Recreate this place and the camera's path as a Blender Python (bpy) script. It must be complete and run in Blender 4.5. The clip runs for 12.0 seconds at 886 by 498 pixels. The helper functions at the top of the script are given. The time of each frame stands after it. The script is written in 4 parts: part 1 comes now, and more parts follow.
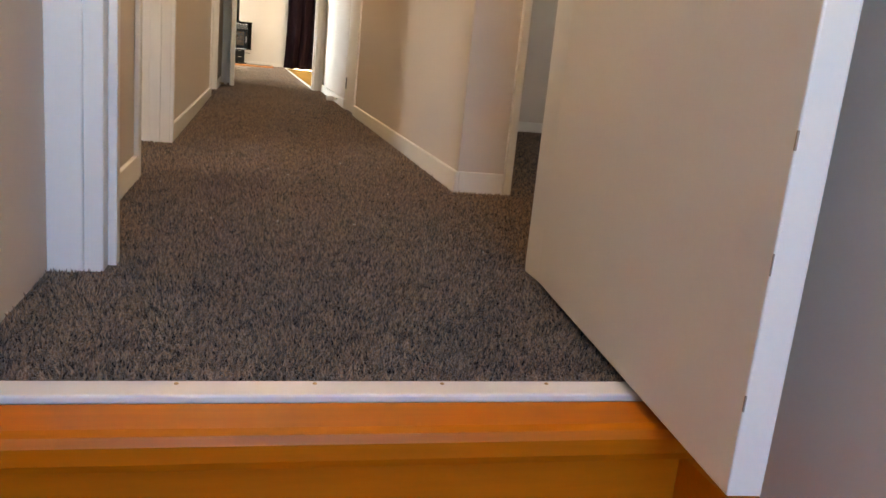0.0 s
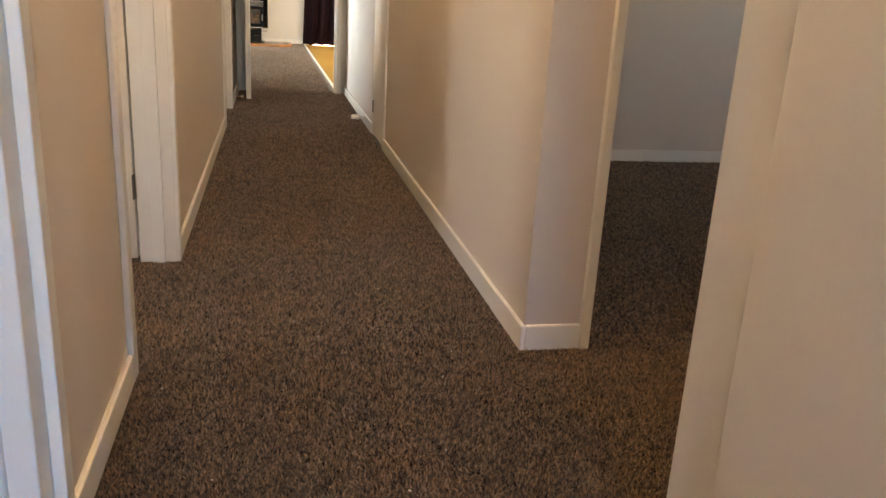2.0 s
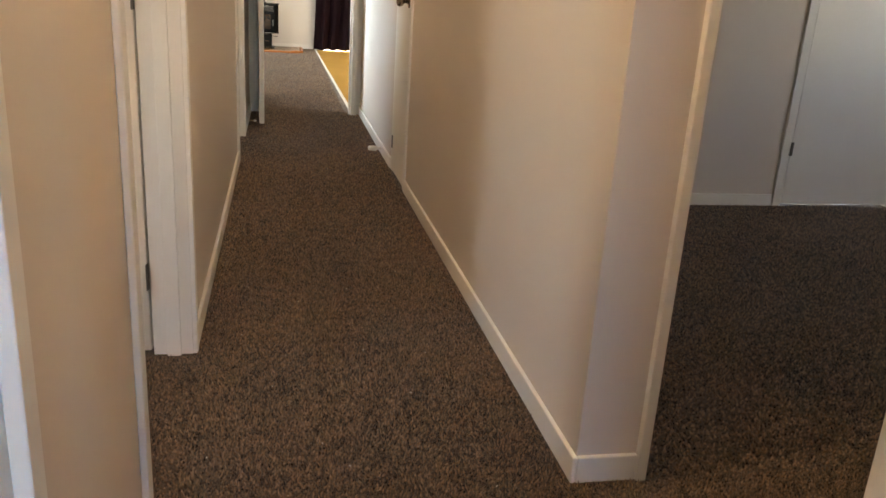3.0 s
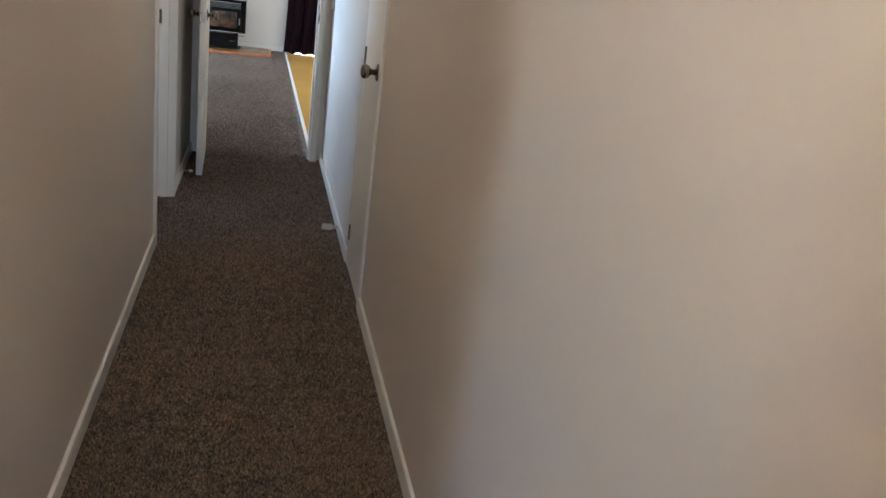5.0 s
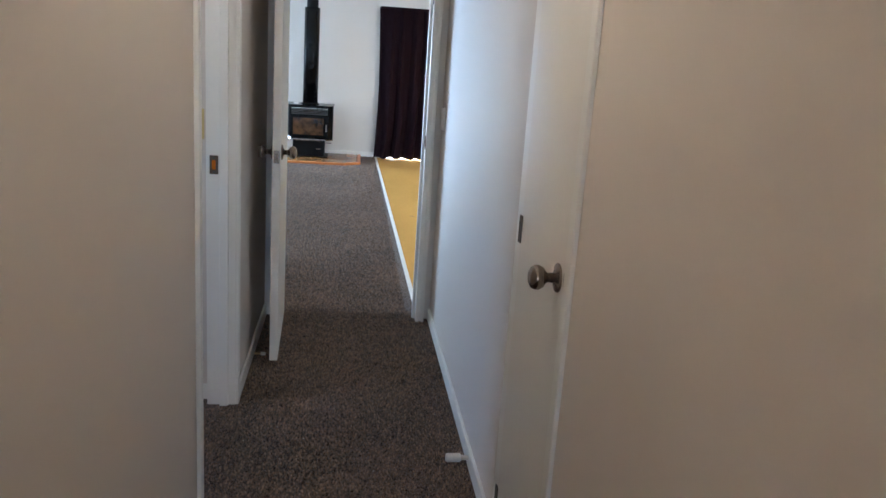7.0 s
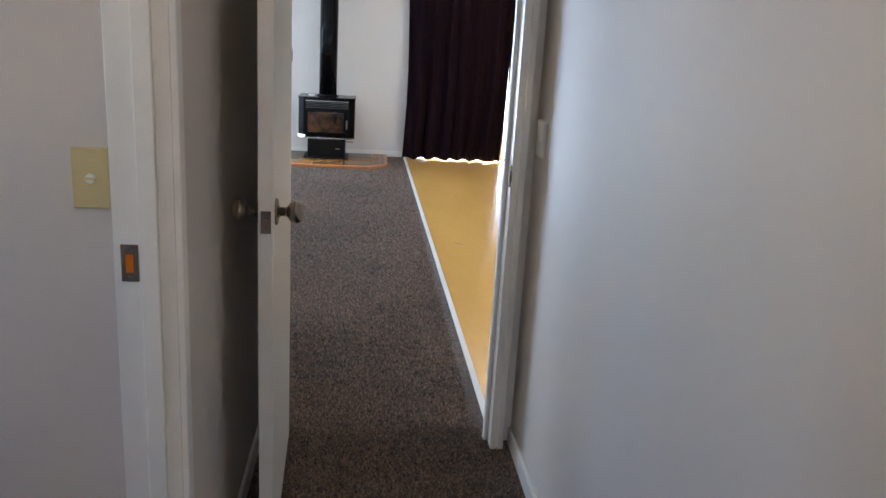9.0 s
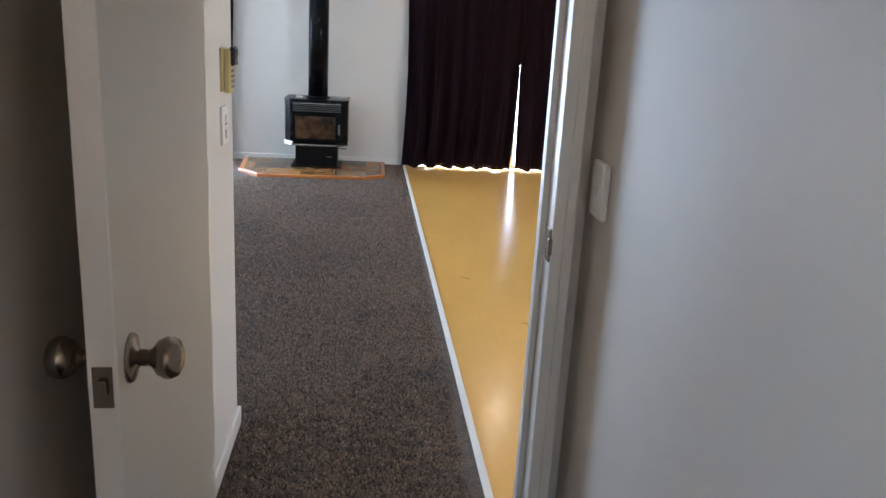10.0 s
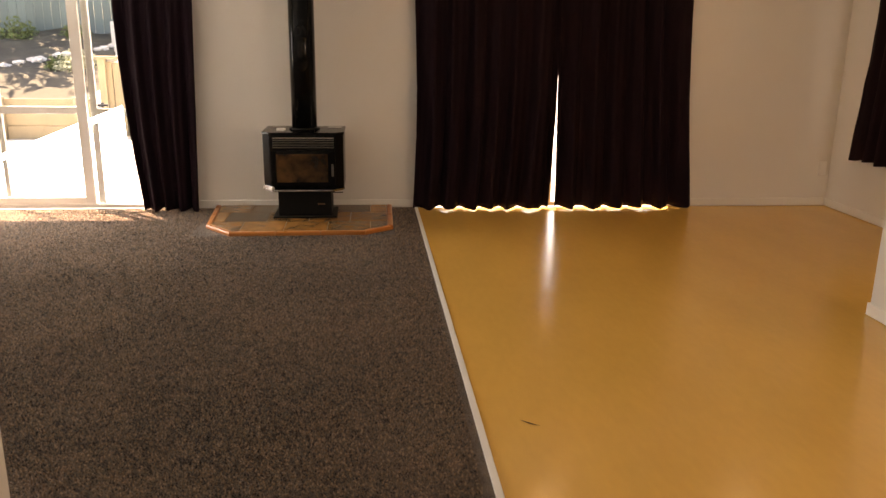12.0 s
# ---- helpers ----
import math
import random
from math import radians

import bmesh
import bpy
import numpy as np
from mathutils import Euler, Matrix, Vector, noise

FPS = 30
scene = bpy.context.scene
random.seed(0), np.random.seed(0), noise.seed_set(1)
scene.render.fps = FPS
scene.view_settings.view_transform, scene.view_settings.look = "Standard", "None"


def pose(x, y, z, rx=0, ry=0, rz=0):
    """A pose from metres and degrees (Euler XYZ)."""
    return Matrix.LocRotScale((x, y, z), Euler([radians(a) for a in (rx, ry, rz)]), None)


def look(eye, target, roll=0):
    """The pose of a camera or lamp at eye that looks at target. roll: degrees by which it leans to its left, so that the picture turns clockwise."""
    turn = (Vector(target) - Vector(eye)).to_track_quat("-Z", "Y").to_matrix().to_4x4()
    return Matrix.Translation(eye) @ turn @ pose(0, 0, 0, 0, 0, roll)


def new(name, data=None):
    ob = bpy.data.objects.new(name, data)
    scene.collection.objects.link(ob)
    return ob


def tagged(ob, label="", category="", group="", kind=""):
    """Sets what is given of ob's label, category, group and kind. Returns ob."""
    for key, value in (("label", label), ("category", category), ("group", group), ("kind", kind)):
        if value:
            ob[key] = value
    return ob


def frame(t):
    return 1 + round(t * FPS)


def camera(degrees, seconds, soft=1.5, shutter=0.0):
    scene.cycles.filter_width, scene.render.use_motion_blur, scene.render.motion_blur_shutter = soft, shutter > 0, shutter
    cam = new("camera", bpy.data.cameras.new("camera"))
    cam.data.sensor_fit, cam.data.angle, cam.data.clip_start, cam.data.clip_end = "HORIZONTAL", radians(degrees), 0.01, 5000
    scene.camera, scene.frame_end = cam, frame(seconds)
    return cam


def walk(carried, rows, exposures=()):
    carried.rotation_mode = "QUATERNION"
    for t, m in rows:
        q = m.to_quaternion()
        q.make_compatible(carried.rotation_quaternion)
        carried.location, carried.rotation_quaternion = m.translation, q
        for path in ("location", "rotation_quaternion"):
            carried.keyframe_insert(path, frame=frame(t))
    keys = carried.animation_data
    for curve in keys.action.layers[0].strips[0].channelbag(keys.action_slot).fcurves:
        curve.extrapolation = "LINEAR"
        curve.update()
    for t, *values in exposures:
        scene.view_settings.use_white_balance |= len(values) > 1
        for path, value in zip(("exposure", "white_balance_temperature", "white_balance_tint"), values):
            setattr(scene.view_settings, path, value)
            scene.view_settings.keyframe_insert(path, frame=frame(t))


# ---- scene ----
cam = camera(58.09, 12.0)
PATH = [
    (0, (0.082, 0.340, 0.391), (0.558, 2.228, -0.066), 5.7),
    (0.5, (0.057, 0.484, 0.495), (0.505, 2.376, 0.028), 5.2),
    (1, (0.034, 0.618, 0.624), (0.444, 2.512, 0.129), 4.6),
    (1.5, (0.084, 0.767, 0.723), (0.502, 2.646, 0.179), 4.1),
    (2, (0.089, 0.932, 0.832), (0.501, 2.796, 0.237), 3.3),
    (2.5, (0.017, 1.078, 0.940), (0.400, 2.942, 0.324), 3.5),
    (3, (0.039, 1.211, 1.058), (0.437, 3.071, 0.441), 3.7),
    (4.8, (0.203, 2.161, 1.360), (0.668, 3.968, 0.639), 7.2),
    (5, (0.241, 2.296, 1.384), (0.708, 4.131, 0.740), 7.6),
    (5.5, (0.269, 2.674, 1.447), (0.687, 4.555, 0.911), 6.6),
    (6, (0.206, 3.041, 1.451), (0.617, 4.927, 0.929), 6.0),
    (6.5, (0.227, 3.412, 1.458), (0.585, 5.314, 0.955), 4.7),
    (7, (0.209, 3.786, 1.470), (0.455, 5.712, 0.991), 3.9),
    (7.2, (0.172, 3.948, 1.475), (0.406, 5.879, 1.010), 3.4),
    (9, (0.135, 5.420, 1.442), (0.336, 7.340, 0.920), 3.4),
    (9.5, (0.209, 5.917, 1.440), (0.409, 7.836, 0.912), 3.5),
    (10, (0.226, 6.377, 1.435), (0.416, 8.294, 0.900), 3.2),
    (10.5, (0.267, 6.850, 1.425), (0.427, 8.772, 0.897), 2.9),
    (11, (0.227, 7.289, 1.423), (0.299, 9.217, 0.898), 2.6),
    (11.5, (0.181, 7.756, 1.416), (0.259, 9.685, 0.893), 1.1),
    (12, (0.223, 8.150, 1.446), (0.398, 10.072, 0.920), 0.8),
]
LIGHT = [          # seconds, stops, kelvin, tint
    (0.0, 4.30, 9300, 16), (2.5, 4.15, 8700, 15), (4.8, 3.65, 6000, 9), (6.0, 3.58, 5300, 9), (7.0, 3.65, 5500, 10), (9.5, 3.3, 5900, 14),
    (10.0, 3.25, 5900, 14), (10.5, 3.40, 8100, 20), (11.0, 3.15, 10600, 24), (11.5, 2.75, 11500, 28), (12.0, 2.4, 11100, 29),
]
walk(cam, [(t, look(eye, target, roll)) for t, eye, target, roll in PATH], LIGHT)

# ---- world, sun and daylight ----
world = bpy.data.worlds.new("world")
scene.world = world
world.use_nodes = True
wn = world.node_tree.nodes
sky = wn.new("ShaderNodeTexSky")
sky.sky_type, sky.sun_disc = "NISHITA", False
SUN_EL, SUN_AZ = 67.0, 138.0          # height and compass turn of the sun, degrees
sky.sun_elevation, sky.sun_rotation = radians(SUN_EL), radians(90 - SUN_AZ)
wn["Background"].inputs["Strength"].default_value = 0.15
world.node_tree.links.new(sky.outputs[0], wn["Background"].inputs[0])

sun = new("sun", bpy.data.lights.new("sun", "SUN"))
sun.data.energy, sun.data.angle, sun.data.color = 5.0, radians(0.5), (1.0, 0.98, 0.95)
sun_from = Vector((math.cos(radians(SUN_EL)) * math.cos(radians(SUN_AZ)),
                   math.cos(radians(SUN_EL)) * math.sin(radians(SUN_AZ)), math.sin(radians(SUN_EL))))
sun.matrix_world = look(sun_from * 30, (0, 0, 0))


def area_light(name, eye, target, w, h, watts, colour):
    """Sky light that comes in through a window's opening; the kitchen's is an added fill."""
    lamp = new(name, bpy.data.lights.new(name, "AREA"))
    lamp.data.shape, lamp.data.size, lamp.data.size_y = "RECTANGLE", w, h
    lamp.data.energy, lamp.data.color = watts, colour
    lamp.matrix_world = look(eye, target)
    return lamp


DAY = (0.74, 0.87, 1.0)
area_light("light_lounge", (-2.72, 14.78, 1.05), (-2.5, 10.0, 0.5), 1.9, 1.9, 34.0, (0.62, 0.81, 1.0))
area_light("light_bedroom_left", (-3.42, 2.25, 1.40), (0.2, 3.1, 0.9), 0.55, 1.1, 0.32, (1.0, 0.93, 0.70))
area_light("light_bedroom_right", (4.42, 3.95, 1.45), (0, 4.0, 0.6), 0.45, 1.0, 0.14, DAY)
area_light("light_stairs", (0.2, -1.52, 1.3), (0.2, 2, 0.5), 0.8, 1.1, 0.9, (0.0, 0.30, 1.1))
area_light("light_bathroom", (-2.42, 6.1, 1.5), (0, 6.1, 1.0), 0.8, 0.8, 0.2, DAY)
# added fill lamp for the dining side; the wall has no window here
area_light("light_kitchen", (3.6, 8.25, 1.5), (2.0, 12.0, 0.6), 1.2, 0.9, 7.0, (0.90, 0.94, 1.0))
area_light("light_dining", (1.76, 14.812, 0.85), (1.76, 10.0, 0.85), 1.8, 1.6, 9.0, DAY)


# ---- materials ----
def material(name):
    m = bpy.data.materials.new(name)
    m.use_nodes = True
    return m, m.node_tree.nodes, m.node_tree.links, m.node_tree.nodes["Principled BSDF"]


def surface(name, colour, rough=0.5, metal=0.0, vary=0.12, scale=6.0, fine=160.0, bump=0.08, spec=0.5, rough_vary=0.08,
            island=0.0, obj=0.0, coat=0.0, stretch=(1, 1, 1)):
    """A painted, wooden or metal surface: colour drifts at two scales, with fine relief."""
    m, n, l, b = material(name)
    tc = n.new("ShaderNodeTexCoord")
    mp = n.new("ShaderNodeMapping")
    mp.inputs["Scale"].default_value = stretch
    l.new(tc.outputs["Object"], mp.inputs["Vector"])
    big, small = n.new("ShaderNodeTexNoise"), n.new("ShaderNodeTexNoise")
    big.inputs["Scale"].default_value, big.inputs["Detail"].default_value = scale, 5
    small.inputs["Scale"].default_value, small.inputs["Detail"].default_value = fine, 3
    for t in (big, small):
        l.new(mp.outputs[0], t.inputs["Vector"])
    mix = n.new("ShaderNodeMath"); mix.operation = "MULTIPLY_ADD"
    l.new(small.outputs["Fac"], mix.inputs[0]); mix.inputs[1].default_value = 0.4
    l.new(big.outputs["Fac"], mix.inputs[2])
    ramp = n.new("ShaderNodeMapRange")
    ramp.inputs["From Min"].default_value, ramp.inputs["From Max"].default_value = 0.35, 1.05
    ramp.inputs["To Min"].default_value, ramp.inputs["To Max"].default_value = 1 - vary, 1 + vary
    l.new(mix.outputs[0], ramp.inputs["Value"])
    last = ramp.outputs[0]
    for amount, node, out in ((island, "ShaderNodeNewGeometry", "Random Per Island"), (obj, "ShaderNodeObjectInfo", "Random")):
        if amount:
            src, mr, mul = n.new(node), n.new("ShaderNodeMapRange"), n.new("ShaderNodeMath")
            mr.inputs["To Min"].default_value, mr.inputs["To Max"].default_value = 1 - amount, 1 + amount
            l.new(src.outputs[out], mr.inputs["Value"])
            mul.operation = "MULTIPLY"
            l.new(last, mul.inputs[0]); l.new(mr.outputs[0], mul.inputs[1])
            last = mul.outputs[0]
    col = n.new("ShaderNodeVectorMath"); col.operation = "SCALE"
    col.inputs[0].default_value = colour
    l.new(last, col.inputs["Scale"])
    l.new(col.outputs[0], b.inputs["Base Color"])
    rr = n.new("ShaderNodeMapRange")
    rr.inputs["To Min"].default_value, rr.inputs["To Max"].default_value = max(0.02, rough - rough_vary), min(1, rough + rough_vary)
    l.new(big.outputs["Fac"], rr.inputs["Value"]); l.new(rr.outputs[0], b.inputs["Roughness"])
    b.inputs["Metallic"].default_value = metal
    b.inputs["Specular IOR Level"].default_value = spec
    b.inputs["Coat Weight"].default_value = coat
    if bump:
        bp = n.new("ShaderNodeBump")
        bp.inputs["Strength"].default_value, bp.inputs["Distance"].default_value = bump, 0.004
        l.new(mix.outputs[0], bp.inputs["Height"]); l.new(bp.outputs[0], b.inputs["Normal"])
    return m


WALL = surface("wall_paint", (0.66, 0.592, 0.53), 0.62, vary=0.03, scale=1.2, fine=220, bump=0.05, spec=0.4)
WALL_COOL = surface("wall_paint_lounge", (0.74, 0.71, 0.66), 0.6, vary=0.03, scale=1.2, fine=220, bump=0.05, spec=0.4)
TRIM = surface("gloss_trim_paint", (0.80, 0.78, 0.73), 0.36, vary=0.03, scale=3, fine=60, bump=0.03)
DOOR = surface("door_paint", (0.78, 0.75, 0.69), 0.42, vary=0.03, scale=2, fine=120, bump=0.04)
CEIL = surface("ceiling_paint", (0.80, 0.79, 0.76), 0.8, vary=0.03, scale=2, fine=90)
VINYL = surface("yellow_vinyl", (0.73, 0.418, 0.115), 0.20, vary=0.09, scale=2.2, fine=30, bump=0.0, rough_vary=0.04, stretch=(1, 0.35, 1))
STRIP = surface("floor_strip", (0.74, 0.73, 0.70), 0.4, vary=0.05)
STAIR = surface("varnished_pine", (0.50, 0.130, 0.006), 0.40, vary=0.22, spec=0.22, scale=3, fine=40, bump=0.03, stretch=(0.25, 3, 3))
STEEL = surface("brushed_nickel", (0.30, 0.25, 0.205), 0.22, metal=1.0, vary=0.06, scale=20, bump=0.01)
DARKSTEEL = surface("dark_steel", (0.16, 0.15, 0.14), 0.35, metal=1.0, vary=0.1, scale=20, bump=0.02)
STOVE = surface("black_stove_enamel", (0.0035, 0.0035, 0.0037), 0.2, vary=0.25, scale=8, bump=0.0, spec=0.14)
STOVE_MATT = surface("black_cast_iron", (0.005, 0.005, 0.0053), 0.5, vary=0.25, scale=20, bump=0.05, spec=0.15)
CHROME = surface("chrome_lip", (0.65, 0.64, 0.62), 0.2, metal=1.0, vary=0.04, bump=0)
TILE_EDGE = surface("terracotta_edge", (0.50, 0.170, 0.045), 0.3, vary=0.2, scale=12, bump=0.1, obj=0.12)
GROUT = surface("grout", (0.28, 0.22, 0.17), 0.9, vary=0.1, scale=30)
CURTAIN = surface("aubergine_cloth", (0.0125, 0.0050, 0.0085), 0.8, vary=0.2, scale=5, fine=500, bump=0.2, spec=0.12)
ALU = surface("aluminium_frame", (0.72, 0.70, 0.66), 0.4, vary=0.04, scale=8)
IVORY = surface("aged_ivory_plastic", (0.62, 0.50, 0.24), 0.38, vary=0.05, scale=10, bump=0)
WHITE_PL = surface("white_plastic", (0.86, 0.84, 0.80), 0.35, vary=0.03, scale=10, bump=0)
BLACK_PL = surface("black_plastic", (0.02, 0.02, 0.022), 0.3, vary=0.1, scale=10, bump=0)
GREY_PL = surface("grey_ink", (0.25, 0.22, 0.16), 0.5, vary=0.05, bump=0)
RUBBER = surface("white_rubber", (0.70, 0.66, 0.58), 0.5, vary=0.05, bump=0)
BRASS = surface("worn_brass", (0.55, 0.40, 0.22), 0.4, metal=1.0, vary=0.1, bump=0)
CONCRETE = surface("concrete", (0.60, 0.58, 0.54), 0.85, vary=0.15, scale=2, fine=60, bump=0.2)
TIMBER = surface("treated_timber", (0.30, 0.245, 0.16), 0.75, vary=0.2, scale=4, fine=50, bump=0.2, obj=0.12, stretch=(1, 1, 0.2))
FENCE = surface("weathered_fence", (0.13, 0.185, 0.185), 0.85, vary=0.2, scale=4, fine=50, bump=0.2, obj=0.12, stretch=(3, 3, 0.3))
SOIL = surface("bank_soil", (0.085, 0.078, 0.060), 0.95, vary=0.45, scale=3, fine=40, bump=0.6)
LEAF = surface("shrub_leaf", (0.10, 0.14, 0.045), 0.55, vary=0.25, scale=10, island=0.4, bump=0)
PALE_LEAF = surface("pale_foliage", (0.40, 0.42, 0.28), 0.6, vary=0.25, scale=10, island=0.3, bump=0)


def carpet_material(name, dark, light, island):
    m, n, l, b = material(name)
    tc = n.new("ShaderNodeTexCoord")
    a, c, d, e2, g2 = (n.new("ShaderNodeTexNoise") for _ in range(5))
    for t, s, k in ((a, 170, 2), (c, 1.3, 4), (d, 420, 2), (e2, 60, 3), (g2, 17, 3)):
        t.inputs["Scale"].default_value, t.inputs["Detail"].default_value = s, k
        l.new(tc.outputs["Object"], t.inputs["Vector"])
    last = None
    for t, w in ((a, 0.12), (e2, 0.15), (g2, 0.22), (c, 0.23)):
        add = n.new("ShaderNodeMath"); add.operation = "MULTIPLY_ADD"
        l.new(t.outputs["Fac"], add.inputs[0]); add.inputs[1].default_value = w
        if last is None:
            add.inputs[2].default_value = 0.0
        else:
            l.new(last, add.inputs[2])
        last = add.outputs[0]
    if island:
        g, q = n.new("ShaderNodeNewGeometry"), n.new("ShaderNodeMath")
        q.operation = "MULTIPLY_ADD"
        l.new(g.outputs["Random Per Island"], q.inputs[0]); q.inputs[1].default_value = island
        l.new(last, q.inputs[2]); last = q.outputs[0]
    ramp = n.new("ShaderNodeValToRGB")
    e = ramp.color_ramp.elements
    e[0].position, e[0].color = 0.27 + island * 0.26, (*dark, 1)
    e[1].position, e[1].color = 0.46 + island * 0.82, (*light, 1)
    l.new(last, ramp.inputs[0]); l.new(ramp.outputs[0], b.inputs["Base Color"])
    b.inputs["Roughness"].default_value = 0.95
    b.inputs["Specular IOR Level"].default_value = 0.15
    b.inputs["Sheen Weight"].default_value, b.inputs["Sheen Roughness"].default_value = 0.42, 0.30
    b.inputs["Sheen Tint"].default_value = (0.86, 0.82, 0.80, 1)
    hh = n.new("ShaderNodeMath"); hh.operation = "ADD"
    l.new(a.outputs["Fac"], hh.inputs[0]); l.new(d.outputs["Fac"], hh.inputs[1])
    bp = n.new("ShaderNodeBump")
    bp.inputs["Strength"].default_value, bp.inputs["Distance"].default_value = 0.8, 0.008
    l.new(hh.outputs[0], bp.inputs["Height"]); l.new(bp.outputs[0], b.inputs["Normal"])
    return m


CARPET = carpet_material("carpet_pile", (0.019, 0.0128, 0.0090), (0.172, 0.116, 0.082), 0.0)
TUFT = carpet_material("carpet_tufts", (0.008, 0.0050, 0.0034), (0.400, 0.258, 0.168), 0.50)


def slate_material(name):
    """Sealed slate: each tile its own mix of rust, ochre and grey."""
    m, n, l, b = material(name)
    tc, info = n.new("ShaderNodeTexCoord"), n.new("ShaderNodeObjectInfo")
    nz, fine = n.new("ShaderNodeTexNoise"), n.new("ShaderNodeTexNoise")
    nz.inputs["Scale"].default_value, nz.inputs["Detail"].default_value, nz.inputs["Distortion"].default_value = 8.0, 6, 1.2
    fine.inputs["Scale"].default_value, fine.inputs["Detail"].default_value = 55, 5
    for t in (nz, fine):
        l.new(tc.outputs["Object"], t.inputs["Vector"])
    add = n.new("ShaderNodeMath"); add.operation = "MULTIPLY_ADD"
    l.new(info.outputs["Random"], add.inputs[0]); add.inputs[1].default_value = 0.75
    l.new(nz.outputs["Fac"], add.inputs[2])
    half = n.new("ShaderNodeMath"); half.operation = "MULTIPLY"; half.inputs[1].default_value = 0.62
    l.new(add.outputs[0], half.inputs[0])
    ramp = n.new("ShaderNodeValToRGB")
    ramp.color_ramp.elements[0].position, ramp.color_ramp.elements[0].color = 0.26, (0.060, 0.044, 0.030, 1)
    ramp.color_ramp.elements[1].position, ramp.color_ramp.elements[1].color = 0.86, (0.42, 0.190, 0.055, 1)
    mid = ramp.color_ramp.elements.new(0.56)
    mid.color = (0.200, 0.098, 0.036, 1)
    l.new(half.outputs[0], ramp.inputs[0]); l.new(ramp.outputs[0], b.inputs["Base Color"])
    b.inputs["Roughness"].default_value = 0.27
    bp = n.new("ShaderNodeBump")
    bp.inputs["Strength"].default_value, bp.inputs["Distance"].default_value = 0.35, 0.004
    l.new(fine.outputs["Fac"], bp.inputs["Height"]); l.new(bp.outputs[0], b.inputs["Normal"])
    return m


TILE = slate_material("slate_tile")


def glass_material(name, tint=(0.96, 0.98, 0.97), rough=0.0):
    m, n, l, b = material(name)
    b.inputs["Base Color"].default_value = (*tint, 1)
    b.inputs["Roughness"].default_value = rough
    b.inputs["Transmission Weight"].default_value = 1.0
    b.inputs["IOR"].default_value = 1.02
    return m


GLASS = glass_material("window_glass")
def soot_glass(name):
    """Stove glass browned by soot, clearest in uneven patches low down."""
    m, n, l, b = material(name)
    tc, nz, ramp = n.new("ShaderNodeTexCoord"), n.new("ShaderNodeTexNoise"), n.new("ShaderNodeValToRGB")
    nz.inputs["Scale"].default_value, nz.inputs["Detail"].default_value = 9.0, 4
    l.new(tc.outputs["Object"], nz.inputs["Vector"]); l.new(nz.outputs["Fac"], ramp.inputs[0])
    e = ramp.color_ramp.elements
    e[0].position, e[0].color = 0.36, (0.010, 0.006, 0.0035, 1)
    e[1].position, e[1].color = 0.72, (0.110, 0.052, 0.020, 1)
    l.new(ramp.outputs[0], b.inputs["Base Color"])
    b.inputs["Roughness"].default_value = 0.12
    return m


STOVE_GLASS = soot_glass("stove_glass")


def lamp_material(name, colour, strength):
    m, n, l, b = material(name)
    b.inputs["Base Color"].default_value = (0.8, 0.8, 0.8, 1)
    b.inputs["Emission Color"].default_value = (*colour, 1)
    b.inputs["Emission Strength"].default_value = strength
    return m


# ---- mesh helpers ----
def add_box(bm, lo, hi, bevel=0.0):
    """An axis-aligned box, its edges rounded off by bevel."""
    lo, hi = Vector(lo), Vector(hi)
    r = bmesh.ops.create_cube(bm, size=1, matrix=Matrix.Translation((lo + hi) / 2) @ Matrix.Diagonal((*(hi - lo), 1)))
    if bevel:
        es = {e for v in r["verts"] for e in v.link_edges}
        bmesh.ops.bevel(bm, geom=list(es), offset=bevel, segments=2, profile=0.5, affect="EDGES")
    return bm


def boxes(*specs, bevel=0.0):
    bm = bmesh.new()
    for lo, hi in specs:
        add_box(bm, lo, hi, bevel)
    return bm


def lathe(profile, segs=24, matrix=None):
    """A turned shape round z from (radius, height) pairs."""
    bm = bmesh.new()
    rings = []
    for r, z in profile:
        rings.append([bm.verts.new((r * math.cos(2 * math.pi * i / segs), r * math.sin(2 * math.pi * i / segs), z)) for i in range(segs)])
    for a, b2 in zip(rings, rings[1:]):
        for i in range(segs):
            bm.faces.new((a[i], a[(i + 1) % segs], b2[(i + 1) % segs], b2[i]))
    bm.faces.new(rings[0][::-1]); bm.faces.new(rings[-1])
    if matrix is not None:
        bm.transform(matrix)
    for f in bm.faces:
        f.smooth = True
    return bm


def prism(points, z0, z1, bevel=0.0):
    """An upright prism over a plan outline (counter-clockwise)."""
    bm = bmesh.new()
    lo = [bm.verts.new((x, y, z0)) for x, y in points]
    hi = [bm.verts.new((x, y, z1)) for x, y in points]
    k = len(points)
    bm.faces.new(lo[::-1]); top = bm.faces.new(hi)
    for i in range(k):
        bm.faces.new((lo[i], lo[(i + 1) % k], hi[(i + 1) % k], hi[i]))
    if bevel:
        bmesh.ops.bevel(bm, geom=list(top.edges), offset=bevel, segments=2, profile=0.5, affect="EDGES")
    return bm


def mesh_of(bm, mat, name):
    me = bpy.data.meshes.new(name)
    bmesh.ops.recalc_face_normals(bm, faces=bm.faces)
    bm.to_mesh(me); bm.free()
    me.materials.append(mat)
    return me


def part(name, bm, mat, parent, label=""):
    ob = new(name, mesh_of(bm, mat, name))
    ob.parent = parent
    return tagged(ob, label)


def thing(name, at, label, category, group="", kind="", rz=0.0):
    ob = new(name)
    ob.empty_display_size = 0.1
    ob.matrix_world = pose(*at, 0, 0, rz)
    return tagged(ob, label, category, group, kind)


